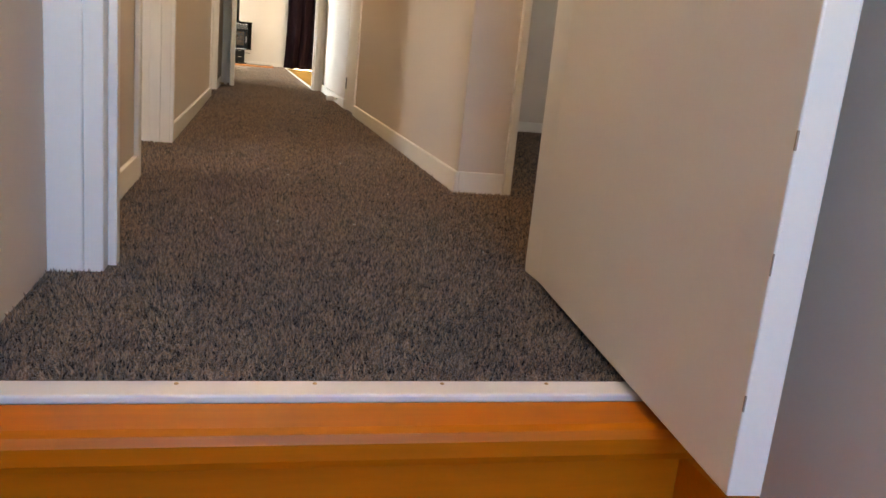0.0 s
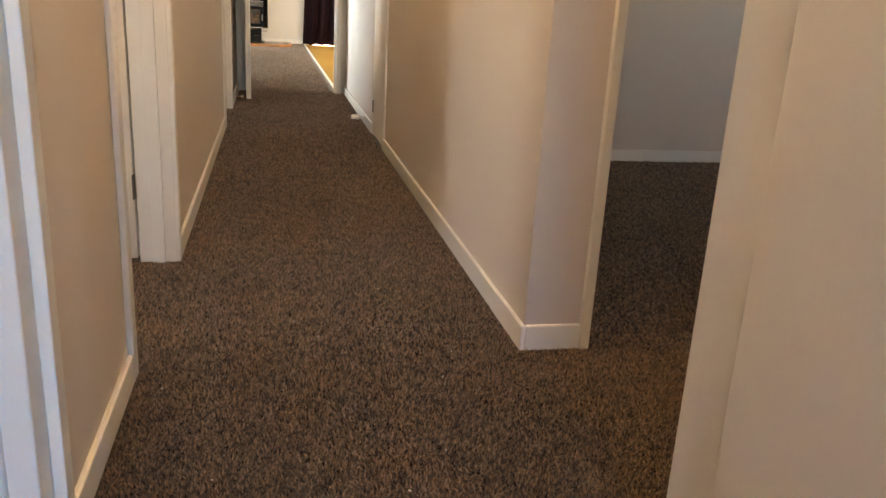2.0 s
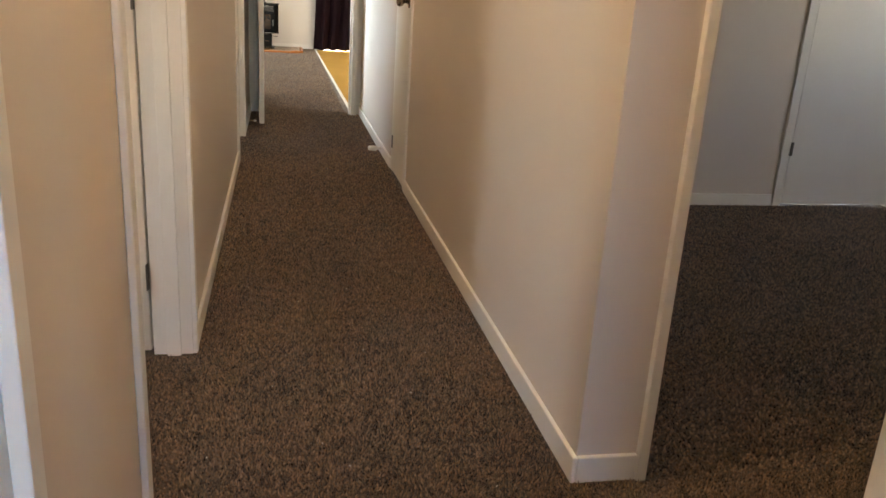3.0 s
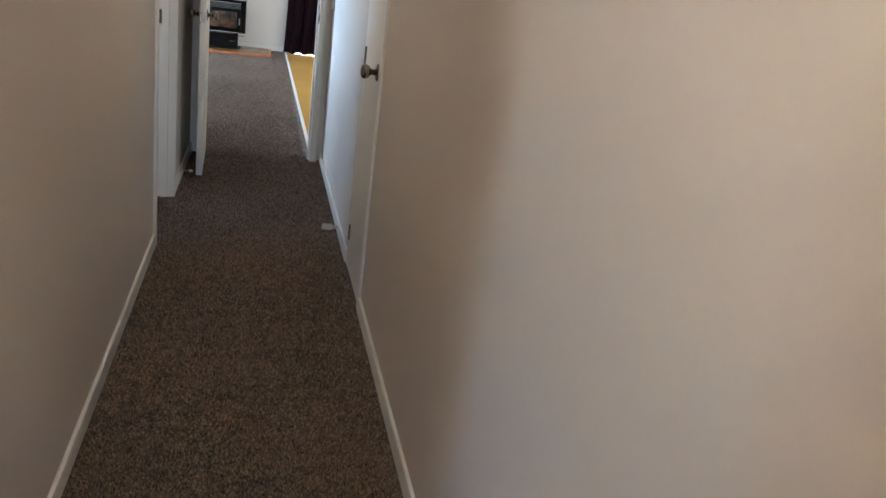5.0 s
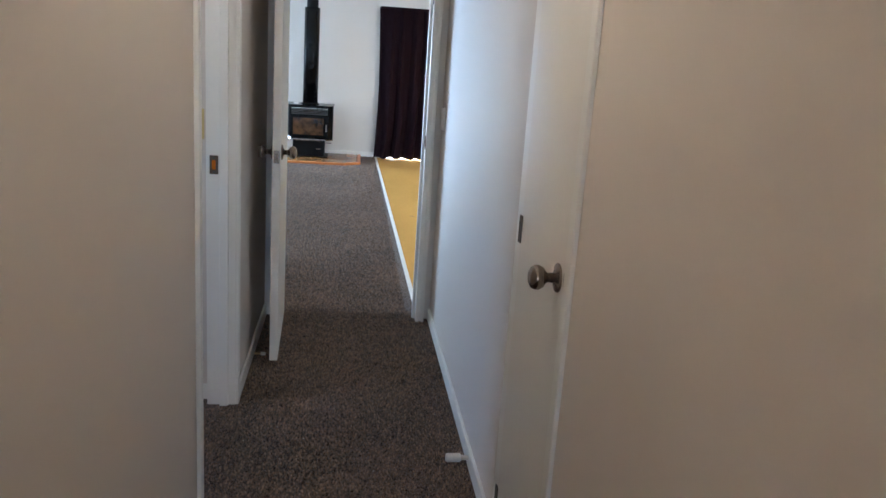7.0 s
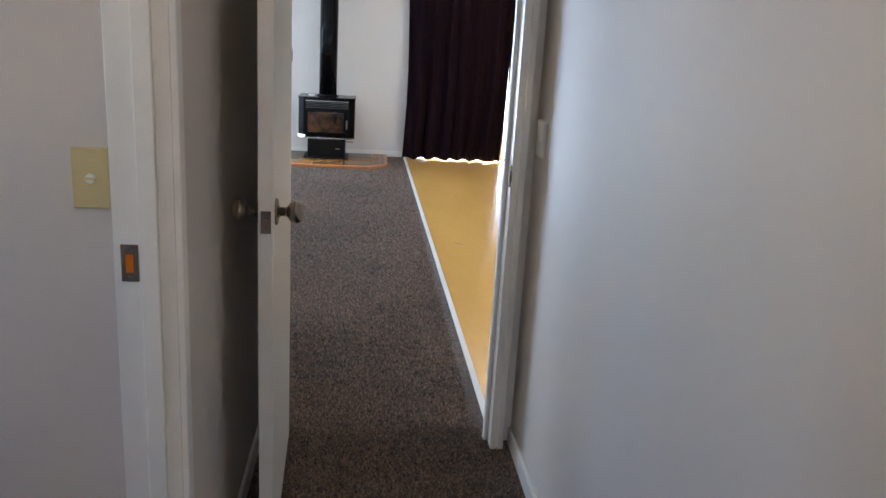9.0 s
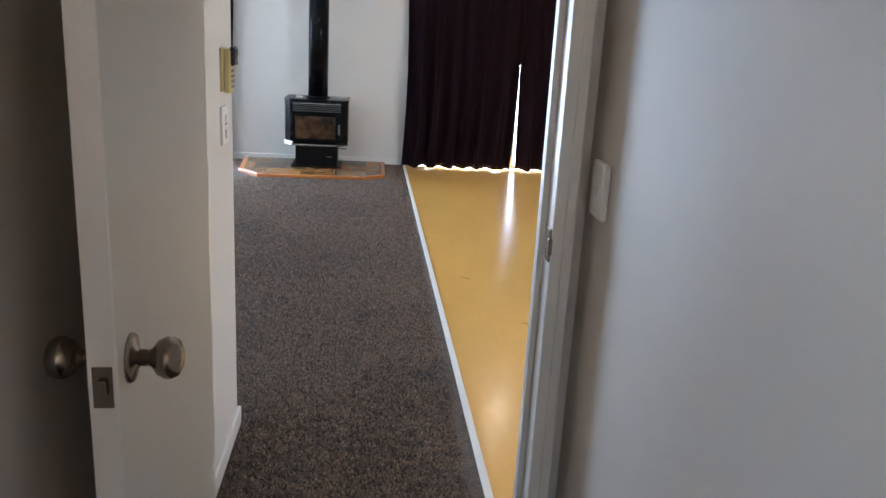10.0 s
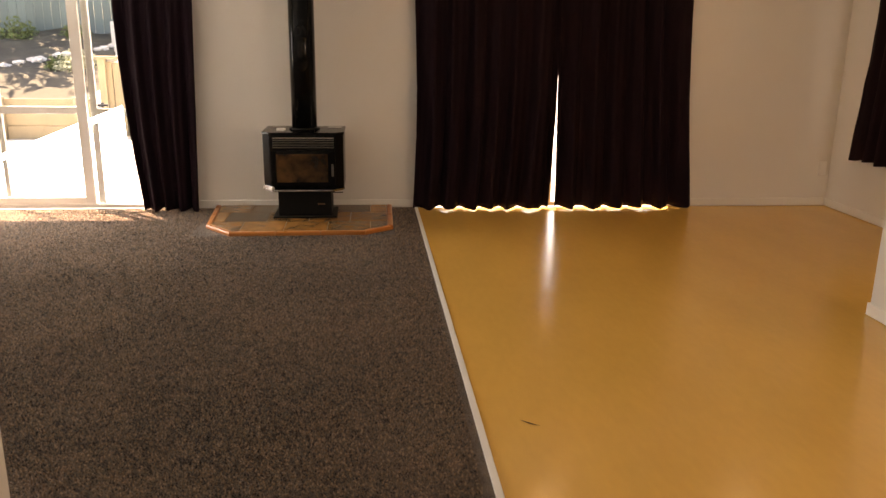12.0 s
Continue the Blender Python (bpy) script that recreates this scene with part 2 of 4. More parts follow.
def structure(name, bm, mat, label, category):
    ob = new(name, mesh_of(bm, mat, name))
    return tagged(ob, label, category, kind="structure")


# ---- the plan, in metres ----
H = 2.40                     # ceilings
XL, XR = -0.214, 0.70        # hall walls
T = 0.10                     # wall thickness
Y_TOP = 1.19                 # top nosing of the stairs
Y_D1 = 1.70                  # wall with the door above the stairs
Y_BED = 2.70                 # end of the hall's wall, and the bedroom's door
Y_LIV = 8.05                 # wall with the lounge door
Y_FAR = 14.80                # far wall of the lounge
X_E, X_W = 4.24, -4.6        # side walls of the lounge
DH = 2.0                     # door height

# walls
structure("wall_stairs_left", boxes(((-0.33, -1.6, -1.3), (-0.23, 1.70, H))), WALL, "plain cream painted wall beside the stairs", "wall")
structure("wall_stairs_right", boxes(((0.655, -1.6, -1.3), (0.84, 1.70, H))), WALL, "plain cream painted wall beside the stairs", "wall")
structure("wall_stairs_back", boxes(((-0.33, -1.7, -1.3), (0.84, -1.6, 0.7)), ((-0.33, -1.7, 1.9), (0.84, -1.6, H)),
                                    ((-0.33, -1.7, 0.7), (-0.25, -1.6, 1.9)), ((0.65, -1.7, 0.7), (0.84, -1.6, 1.9))), WALL, "plain painted wall at the foot of the stairs", "wall")
structure("wall_stair_door", boxes(((-0.33, 1.70, 0), (-0.178, 1.79, H)), ((0.655, 1.70, 0), (1.98, 1.80, H)),
                                   ((-0.178, 1.70, 2.04), (0.655, 1.79, H))), WALL, "cream painted wall round the stair door", "wall")
structure("wall_landing", boxes(((1.88, 1.79, 0), (1.98, 2.70, H))), WALL, "plain cream painted wall of the landing", "wall")
structure("wall_hall_left", boxes(((XL - T, 1.79, 0), (XL - 0.010, 2.655, H)), ((XL - T, 3.445, 0), (XL, 6.115, H)), ((XL - T, 6.915, 0), (XL, Y_LIV, H)),
                                  ((XL - T, 2.655, 2.04), (XL, 3.445, H)), ((XL - T, 6.115, 2.04), (XL, 6.915, H))), WALL,
          "cream painted hallway wall with two doorways", "wall")
structure("wall_hall_right", boxes(((XR, Y_BED, 0), (XR + T, 5.425, H)), ((XR, 5.905, 0), (XR + T, Y_LIV, H)), ((XR, 5.425, 2.02), (XR + T, 5.905, H))),
          WALL, "cream painted hallway wall with a cupboard door", "wall")
structure("wall_bedroom_door", boxes(((XR + T, Y_BED, 0), (0.853, Y_BED + T, H)), ((1.66, Y_BED, 0), (4.5, Y_BED + T, H)), ((0.853, Y_BED, 2.04), (1.66, Y_BED + T, H))),
          WALL, "cream painted wall beside the bedroom doorway", "wall")
structure("wall_bedroom_far", boxes(((XR + T, 5.185, 0), (2.82, 5.285, H)), ((3.555, 5.185, 0), (4.6, 5.285, H)), ((2.82, 5.185, 2.02), (3.555, 5.285, H))),
          WALL, "pale painted bedroom wall", "wall")
structure("wall_bedroom_side", boxes(((4.5, 2.7, 0), (4.6, 5.185, 0.9)), ((4.5, 2.7, 2.0), (4.6, 5.185, H)), ((4.5, 2.7, 0.9), (4.6, 3.7, 2.0)), ((4.5, 4.2, 0.9), (4.6, 5.185, 2.0))),
          WALL, "pale painted bedroom wall with a window opening", "wall")
structure("wall_left_room", boxes(((-3.6, 1.79, 0), (-3.5, 4.6, 0.85)), ((-3.6, 1.79, 2.05), (-3.5, 4.6, H)), ((-3.6, 1.79, 0.85), (-3.5, 1.93, 2.05)), ((-3.6, 2.57, 0.85), (-3.5, 4.6, 2.05)),
                                  ((-3.6, 1.69, 0), (-0.33, 1.79, H)), ((-3.6, 4.6, 0), (XL - T, 4.7, H))), WALL, "plain painted walls of the side bedroom", "wall")
structure("wall_bathroom", boxes(((-2.6, 6.96, 0), (XL - T, 7.085, H)), ((-2.6, 5.1, 0), (XL - T, 5.2, H)), ((-2.6, 5.2, 0), (-2.5, 6.96, 1.1)),
                                 ((-2.6, 5.2, 1.9), (-2.5, 6.96, H)), ((-2.6, 5.2, 1.1), (-2.5, 5.7, 1.9)), ((-2.6, 6.5, 1.1), (-2.5, 6.96, 1.9))),
          WALL, "grey-beige painted walls of the side room", "wall")
structure("wall_lounge_door", boxes(((XL - T, Y_LIV, 0), (-0.165, Y_LIV + 0.09, H)), ((0.642, Y_LIV, 0), (X_E, Y_LIV + 0.09, H)), ((-0.165, Y_LIV, 2.04), (0.642, Y_LIV + 0.09, H))),
          WALL_COOL, "pale painted wall round the lounge doorway", "wall")
structure("wall_lounge_left", boxes(((-0.326, Y_LIV + 0.09, 0), (-0.226, 9.062, H)), ((X_W, 8.962, 0), (-0.326, 9.062, H))), WALL_COOL, "pale painted lounge wall with a free corner", "wall")
structure("wall_lounge_far", boxes(((X_W, Y_FAR, -0.1), (-3.75, Y_FAR + 0.12, H)), ((-1.50, Y_FAR, -0.1), (0.74, Y_FAR + 0.12, H)), ((2.78, Y_FAR, -0.1), (X_E + T, Y_FAR + 0.12, H)),
                                   ((-3.75, Y_FAR, 2.0), (-1.50, Y_FAR + 0.12, H)), ((0.74, Y_FAR, 2.0), (2.78, Y_FAR + 0.12, H))), WALL_COOL,
          "pale painted lounge wall with two glazed openings", "wall")
structure("wall_lounge_right", boxes(((X_E, Y_LIV + 0.09, -0.1), (X_E + T, Y_FAR, 0.62)), ((X_E, Y_LIV + 0.09, 1.95), (X_E + T, Y_FAR, H)),
                                     ((X_E, Y_LIV + 0.09, 0.62), (X_E + T, 12.6, 1.95)), ((X_E, 14.2, 0.62), (X_E + T, Y_FAR, 1.95))), WALL_COOL,
          "pale painted dining wall with a window opening", "wall")
structure("wall_lounge_back", boxes(((X_W - T, 8.962, 0), (X_W, Y_FAR + 0.12, H))), WALL_COOL, "plain pale painted lounge wall", "wall")
structure("wall_kitchen_nib", boxes(((2.89, 10.6, 0), (2.99, 12.0, H))), WALL_COOL, "pale painted end of a kitchen partition wall", "wall")

# ceilings
structure("ceiling_hall", boxes(((-3.6, 1.70, H), (4.6, Y_LIV + 0.09, H + 0.1)), ((-0.33, -1.7, H), (0.84, 1.70, H + 0.1))), CEIL, "plain white painted ceiling", "ceiling")
structure("ceiling_lounge", boxes(((X_W - T, Y_LIV + 0.09, H), (X_E + T, Y_FAR + 0.12, H + 0.1))), CEIL, "plain white painted lounge ceiling", "ceiling")

# floors
structure("floor_carpet_hall", boxes(((-3.6, 1.70, -0.1), (4.6, Y_LIV + 0.09, 0.0)), ((-0.23, Y_TOP + 0.05, -0.1), (0.655, 1.70, 0.0))), CARPET, "dark brown short-pile hall carpet", "carpet")
SEAM = ((0.640, Y_LIV + 0.09), (0.592, Y_FAR))     # where carpet and vinyl meet
(sx0, sy0), (sx1, sy1) = SEAM
structure("floor_carpet_lounge", prism([(X_W, sy0), (sx0 - 0.014, sy0), (sx1 - 0.014, sy1), (X_W, sy1)], -0.1, 0.0), CARPET, "dark grey-brown short-pile lounge carpet", "carpet")
structure("floor_vinyl", prism([(sx0 + 0.014, sy0), (X_E, sy0), (X_E, sy1), (sx1 + 0.014, sy1)], -0.1, -0.004), VINYL, "glossy honey-yellow vinyl flooring", "floor")
structure("floor_strip", prism([(sx0 - 0.014, sy0), (sx0 + 0.014, sy0), (sx1 + 0.014, sy1), (sx1 - 0.014, sy1)], -0.05, 0.006, 0.003), STRIP, "white joining strip between carpet and vinyl", "trim")

# ---- trim: skirting boards, door frames, stairs ----
def skirting(name, axis, at, a, b, side, h=0.068, d=0.013):
    """A board along x or y at the foot of a wall; side is the way it stands out."""
    lo, hi = sorted((at, at + side * d))
    spec = ((lo, a, 0.0), (hi, b, h)) if axis == "y" else ((a, lo, 0.0), (b, hi, h))
    return structure(name, boxes(spec, bevel=0.004), TRIM, "cream painted skirting board along the wall", "skirting board")


skirting("baseboard", "y", XL - 0.010, 1.79, 2.598, 1)
skirting("baseboard", "y", XL, 3.471, 6.058, 1)
skirting("baseboard", "y", XL, 6.942, 8.03, 1)
skirting("baseboard", "y", XR, Y_BED - 0.013, 5.381, -1)
skirting("baseboard", "y", XR, 5.972, 8.03, -1)
skirting("baseboard", "x", Y_BED, XR, 0.845, -1)
skirting("baseboard", "x", 5.185, 0.8, 2.78, -1)
skirting("baseboard", "x", 5.185, 3.60, 4.5, -1)
skirting("baseboard", "y", XR + T, 2.8, 5.172, 1)
skirting("baseboard", "x", 1.80, 0.69, 1.88, 1)
skirting("baseboard", "y", -0.226, 8.17, 9.075, 1)
skirting("baseboard", "x", Y_FAR, -1.47, 0.72, -1)
skirting("baseboard", "x", Y_FAR, 2.80, X_E - 0.013, -1)
skirting("baseboard", "y", X_E, 8.15, Y_FAR, -1)
skirting("baseboard", "y", 2.89, 10.6, 12.013, -1)
skirting("baseboard", "x", 12.0, 2.89, 2.99, 1)
skirting("baseboard", "x", 6.96, -2.5, -0.33, -1)


def plate_y(lo, hi, bevel=0.001):
    return boxes((lo, hi), bevel=bevel)


# frame of the door above the stairs
f = tagged(new("door_frame_1"), "white painted frame of the stair door", "door frame", kind="structure")
part("architrave", boxes(((-0.23, 1.684, 0), (-0.175, 1.70, 2.08)), bevel=0.003), TRIM, f)
part("jamb", boxes(((-0.178, 1.693, 0), (-0.146, 1.79, 2.04)), bevel=0.002), TRIM, f)
part("stop", boxes(((-0.146, 1.735, 0), (-0.132, 1.765, 2.02)), bevel=0.002), TRIM, f)
part("architrave", boxes(((-0.205, 1.79, 0), (-0.152, 1.804, 2.08)), bevel=0.003), TRIM, f)
part("jamb", boxes(((0.622, 1.70, 0), (0.655, 1.80, 2.04)), bevel=0.002), TRIM, f)
part("architrave", boxes(((0.626, 1.80, 0), (0.69, 1.814, 2.08)), bevel=0.003), TRIM, f)
part("head", boxes(((-0.146, 1.695, 2.02), (0.622, 1.79, 2.05)), bevel=0.002), TRIM, f)

# frame of the left bedroom's door
f = tagged(new("door_frame_2"), "white painted frame of the side bedroom's doorway", "door frame", kind="structure")
part("architrave", boxes(((XL - 0.010, 2.60, 0), (XL + 0.004, 2.645, 2.08)), bevel=0.003), TRIM, f)
part("jamb", boxes(((XL - T - 0.005, 2.640, 0), (XL - 0.008, 2.665, 2.04)), bevel=0.002), TRIM, f)
part("jamb", boxes(((XL - T - 0.008, 3.428, 0), (XL + 0.002, 3.446, 2.04)), bevel=0.002), TRIM, f)
part("stop", boxes(((-0.283, 3.415, 0), (-0.245, 3.428, 2.02)), bevel=0.002), TRIM, f)
part("architrave", boxes(((XL, 3.430, 0), (XL + 0.014, 3.471, 2.08)), bevel=0.003), TRIM, f)
part("head", boxes(((XL - T, 2.665, 2.02), (XL, 3.428, 2.05)), bevel=0.002), TRIM, f)

# frame of the left side room's door
f = tagged(new("door_frame_3"), "white painted frame of the side room's doorway", "door frame", kind="structure")
part("architrave", boxes(((XL, 6.060, 0), (XL + 0.014, 6.105, 2.08)), bevel=0.003), TRIM, f)
part("jamb", boxes(((XL - T - 0.005, 6.095, 0), (XL + 0.002, 6.12, 2.04)), bevel=0.002), TRIM, f)
part("jamb", boxes(((XL - T - 0.012, 6.898, 0), (XL + 0.002, 6.921, 2.04)), bevel=0.002), TRIM, f)
part("stop", boxes(((-0.275, 6.884, 0), (-0.241, 6.898, 2.02)), bevel=0.002), TRIM, f)
part("architrave", boxes(((XL, 6.900, 0), (XL + 0.014, 6.942, 2.08)), bevel=0.003), TRIM, f)
part("head", boxes(((XL - T, 6.12, 2.02), (XL, 6.898, 2.05)), bevel=0.002), TRIM, f)
sp = part("strike_plate", boxes(((-0.312, 6.894, 0.958), (-0.280, 6.8985, 1.030)), bevel=0.001), STEEL, f, "nickel strike plate")
part("latch_hole", boxes(((-0.303, 6.8925, 0.976), (-0.289, 6.8945, 1.012))), STAIR, sp, "bare wood in the latch hole")
for z in (0.966, 1.021):
    part("screw", lathe([(0.0042, 0.0), (0.0036, 0.0012)], 10, pose(-0.296, 6.894, z, 90, 0, 0)), DARKSTEEL, sp)

# bedroom doorway on the landing
f = tagged(new("door_frame_4"), "cream painted frame of the bedroom doorway", "door frame", kind="structure")
part("jamb", boxes(((0.846, 2.680, 0), (0.870, 2.81, 2.04)), bevel=0.002), TRIM, f)
part("jamb", boxes(((1.64, 2.692, 0), (1.662, 2.81, 2.04)), bevel=0.002), TRIM, f)
part("head", boxes(((0.870, 2.694, 2.02), (1.64, 2.81, 2.05)), bevel=0.002), TRIM, f)

# lounge doorway
f = tagged(new("door_frame_5"), "white painted frame of the lounge doorway", "door frame", kind="structure")
part("jamb", boxes(((0.616, 7.985, 0), (0.642, 8.10, 2.04)), bevel=0.002), TRIM, f)
part("stop", boxes(((0.602, 8.050, 0), (0.616, 8.082, 2.02)), bevel=0.002), TRIM, f)
part("architrave", boxes(((0.640, 7.982, 0), (0.663, 8.05, 2.08)), bevel=0.003), TRIM, f)
part("architrave", boxes(((0.646, 8.14, 0), (0.700, 8.154, 2.08)), bevel=0.003), TRIM, f)
part("jamb", boxes(((-0.168, 8.045, 0), (-0.138, 8.145, 2.04)), bevel=0.002), TRIM, f)
part("stop", boxes(((-0.138, 8.095, 0), (-0.125, 8.125, 2.02)), bevel=0.002), TRIM, f)
part("head", boxes(((-0.138, 8.05, 2.02), (0.616, 8.10, 2.05)), bevel=0.002), TRIM, f)
sp = part("strike_plate", boxes(((0.6125, 7.990, 0.962), (0.618, 8.030, 1.034)), bevel=0.001), STEEL, f, "nickel strike plate")
part("latch_lip", boxes(((0.608, 7.979, 0.980), (0.6165, 7.991, 1.016)), bevel=0.001), STEEL, sp)
part("bolt_catch", boxes(((0.6125, 8.0, 1.70), (0.6165, 8.025, 1.73)), bevel=0.001), DARKSTEEL, f, "small dark bolt catch")

# the cupboard's frame
f = tagged(new("door_frame_6"), "cream painted frame of the cupboard door", "door frame", kind="structure")
part("architrave", boxes(((0.688, 5.381, 0), (0.70, 5.424, 2.06)), bevel=0.003), TRIM, f)
part("architrave", boxes(((0.696, 5.905, 0), (0.70, 5.972, 2.06)), bevel=0.001), TRIM, f)
part("head", boxes(((0.688, 5.424, 2.02), (0.70, 5.905, 2.06)), bevel=0.003), TRIM, f)

# stairs up to the hall
st = tagged(new("stairs"), "glossy varnished orange pine stairs up to the hall", "stairs", kind="structure")
part("nosing", boxes(((-0.23, 1.118, -0.050), (0.655, 1.205, -0.003)), bevel=0.014), STAIR, st, "rounded orange pine nosing of the top step")
part("riser", boxes(((-0.23, 1.146, -0.19), (0.655, 1.166, -0.050))), STAIR, st)
for k in range(1, 7):
    z, y = -0.19 * k, 1.16 - 0.25 * k
    part("tread", boxes(((-0.23, y - 0.03, z - 0.035), (0.655, y + 0.255, z)), bevel=0.010), STAIR, st)
    part("riser", boxes(((-0.23, y, z - 0.19), (0.655, y + 0.02, z - 0.035))), STAIR, st)
for x0, x1 in ((0.613, 0.655), (-0.23, -0.19)):
    bm = bmesh.new()
    side = [(1.146, -0.052), (1.146, -0.36), (-0.36, -1.30), (-0.36, -1.05), (0.90, -0.052)]
    a, b2 = ([bm.verts.new((x, y, z)) for y, z in side] for x in (x0, x1))
    bm.faces.new(a); bm.faces.new(b2[::-1])
    for k in range(5):
        bm.faces.new((a[k], b2[k], b2[(k + 1) % 5], a[(k + 1) % 5]))
    part("stringer", bm, STAIR, st)
structure("floor_lower", boxes(((-0.33, -1.7, -1.4), (0.84, 0.2, -1.30))), STAIR, "varnished boards at the foot of the stairs", "floor")
es = tagged(new("carpet_edge_strip"), "pale metal edging strip nailed along the carpet's end", "edging strip", kind="structure")
part("strip", boxes(((-0.23, 1.205, -0.01), (0.655, 1.247, 0.0015)), bevel=0.003), STRIP, es)
for x in (0.009, 0.167, 0.324, 0.462):
    part("nail", lathe([(0.0028, 0.0), (0.0028, 0.001), (0.0012, 0.0022)], 8, Matrix.Translation((x, 1.236, 0.0012))), BRASS, es)


# ---- doors ----
def knob_set(parent, x, y_face, sign, z=1.003):
    """A ball knob with its round rose on one face of a leaf; the leaf runs along local x."""
    m = Matrix.Translation((x, y_face, z)) @ Matrix.Rotation(-sign * math.pi / 2, 4, "X")
    k = part("knob", lathe([(0.0115, 0.006), (0.0115, 0.026), (0.015, 0.030), (0.0235, 0.036), (0.0285, 0.046), (0.0285, 0.054), (0.024, 0.063), (0.014, 0.068), (0.003, 0.0695)], 28, m), STEEL, parent, "brushed nickel ball knob")
    part("rose", lathe([(0.034, 0.0), (0.034, 0.003), (0.031, 0.006), (0.016, 0.009), (0.0125, 0.012)], 28, m), STEEL, k)
    return k


def hinge(parent, m):
    """A butt hinge: a leaf plate and its knuckle."""
    h = part("hinge", boxes(((-0.002, -0.014, -0.038), (0.002, 0.012, 0.038)), bevel=0.0008), DARKSTEEL, parent, "dull steel butt hinge")
    h.matrix_local = m
    for k in range(3):
        b2 = lathe([(0.0045, -0.0365 + k * 0.025), (0.0045, -0.0135 + k * 0.025)], 10)
        kn = part("knuckle", b2, DARKSTEEL, h)
    return h


def leaf_door(name, at, rz, width, thick, label, gap=0.012, height=1.985, knobs=(1, -1), latch_end=True, hinges=(), knob_z=1.003):
    d = thing(name, at, label, "door", kind="structure", rz=rz)
    part("leaf", boxes(((0, 0, gap), (width, thick, height)), bevel=0.0025), DOOR, d)
    for s in knobs:
        knob_set(d, width - 0.062, thick if s > 0 else 0.0, s, knob_z)
    if latch_end:
        lp = part("latch_plate", boxes(((width - 0.001, thick / 2 - 0.0125, knob_z - 0.042), (width + 0.0015, thick / 2 + 0.0125, knob_z + 0.014)), bevel=0.0006), STEEL, d, "nickel latch plate")
        part("latch_bolt", boxes(((width + 0.001, thick / 2 - 0.006, knob_z - 0.024), (width + 0.009, thick / 2 + 0.006, knob_z - 0.002)), bevel=0.002), STEEL, lp)
    for z in hinges:
        hinge(d, pose(0.0, 0.0, z))
    return d


d1 = leaf_door("door_1", (0.606, 1.683, 0), -95.3, 0.742, 0.036, "flat cream door standing open above the stairs")
CHIP = surface("bare_chipped_wood", (0.30, 0.23, 0.17), 0.8, vary=0.3, bump=0)
for z, ln, wd in ((0.10, 0.020, 0.0022), (0.232, 0.026, 0.0016), (0.345, 0.022, 0.0026), (0.52, 0.020, 0.0016), (0.63, 0.018, 0.0016)):
    part("paint_chip", boxes(((0.742 - wd * 0.9, -0.0003, z), (0.7422, wd * 0.55, z + ln * 0.8)), bevel=0.0002), CHIP, d1)
leaf_door("door_2", (-0.329, 3.431, 0), 176.0, 0.74, -0.036, "flat cream bedroom door standing wide open", latch_end=False, hinges=(0.24, 1.0, 1.75))
leaf_door("door_3", (-0.143, 8.044, 0), -88.0, 0.716, 0.037, "flat cream lounge door standing open along the hall", gap=0.022, knob_z=0.989)

c = thing("door_4", (0.6965, 5.903, 0), "flat cream cupboard door, shut, beside the hall", "door", kind="structure", rz=-90)
part("leaf", boxes(((0.0, -0.003, 0.012), (0.474, 0.033, 2.015)), bevel=0.003), DOOR, c)
knob_set(c, 0.418, -0.003, -1, 0.990)
part("latch_lip", boxes(((0.468, -0.0055, 0.985), (0.478, -0.0025, 1.015)), bevel=0.0008), STEEL, c)
for z in (0.18, 1.01, 1.80):
    hinge(c, pose(0.002, -0.006, z, 0, 0, 90))

c = thing("door_5", (2.82, 5.177, 0), "flat white wardrobe door, shut, in the bedroom wall", "door", kind="structure")
part("leaf", boxes(((0.02, 0, 0.015), (0.715, 0.035, 2.0)), bevel=0.003), TRIM, c)
part("jamb", boxes(((-0.035, -0.006, 0), (0.015, 0.05, 2.04)), bevel=0.003), TRIM, c)
part("jamb", boxes(((0.720, -0.006, 0), (0.770, 0.05, 2.04)), bevel=0.003), TRIM, c)
for z in (0.33, 1.7):
    hinge(c, pose(0.018, -0.004, z, 0, 0, 90))

# door stops
ds = thing("door_stop", (XR - 0.013, 6.395, 0.040), "white rubber-tipped door stop on the skirting board", "door stop", group="door stops")
part("stem", lathe([(0.009, 0.0), (0.009, 0.03)], 14, pose(0, 0, 0, 0, -90, 0)), RUBBER, ds)
part("tip", lathe([(0.012, 0.028), (0.0165, 0.032), (0.0165, 0.078), (0.013, 0.083)], 18, pose(0, 0, 0, 0, -90, 0)), RUBBER, ds)
ds = thing("door_stop", (XL + 0.013, 7.39, 0.032), "thin cream door stop behind the lounge door", "door stop", group="door stops")
part("stem", lathe([(0.005, 0.0), (0.005, 0.04)], 12, pose(0, 0, 0, 0, 90, 0)), BRASS, ds)
part("tip", lathe([(0.008, 0.038), (0.009, 0.041), (0.009, 0.056), (0.006, 0.060)], 14, pose(0, 0, 0, 0, 90, 0)), RUBBER, ds)
part("rose", lathe([(0.013, 0.0), (0.013, 0.004), (0.006, 0.008)], 14, pose(0, 0, 0, 0, 90, 0)), RUBBER, ds)

# ---- switches and the alarm keypad ----
s = thing("light_switch", (-0.376, 6.96, 1.141), "aged ivory plastic light switch on the side room's wall", "light switch")
part("plate", boxes(((-0.035, -0.009, -0.058), (0.035, 0, 0.058)), bevel=0.003), IVORY, s)
part("rocker", lathe([(0.0095, 0), (0.0095, 0.004), (0.008, 0.005)], 18, pose(0, -0.009, 0.0, 90, 0, 0)), WHITE_PL, s)
part("rocker_bar", boxes(((-0.0085, -0.0155, -0.003), (0.0085, -0.0135, 0.003)), bevel=0.0008), IVORY, s)

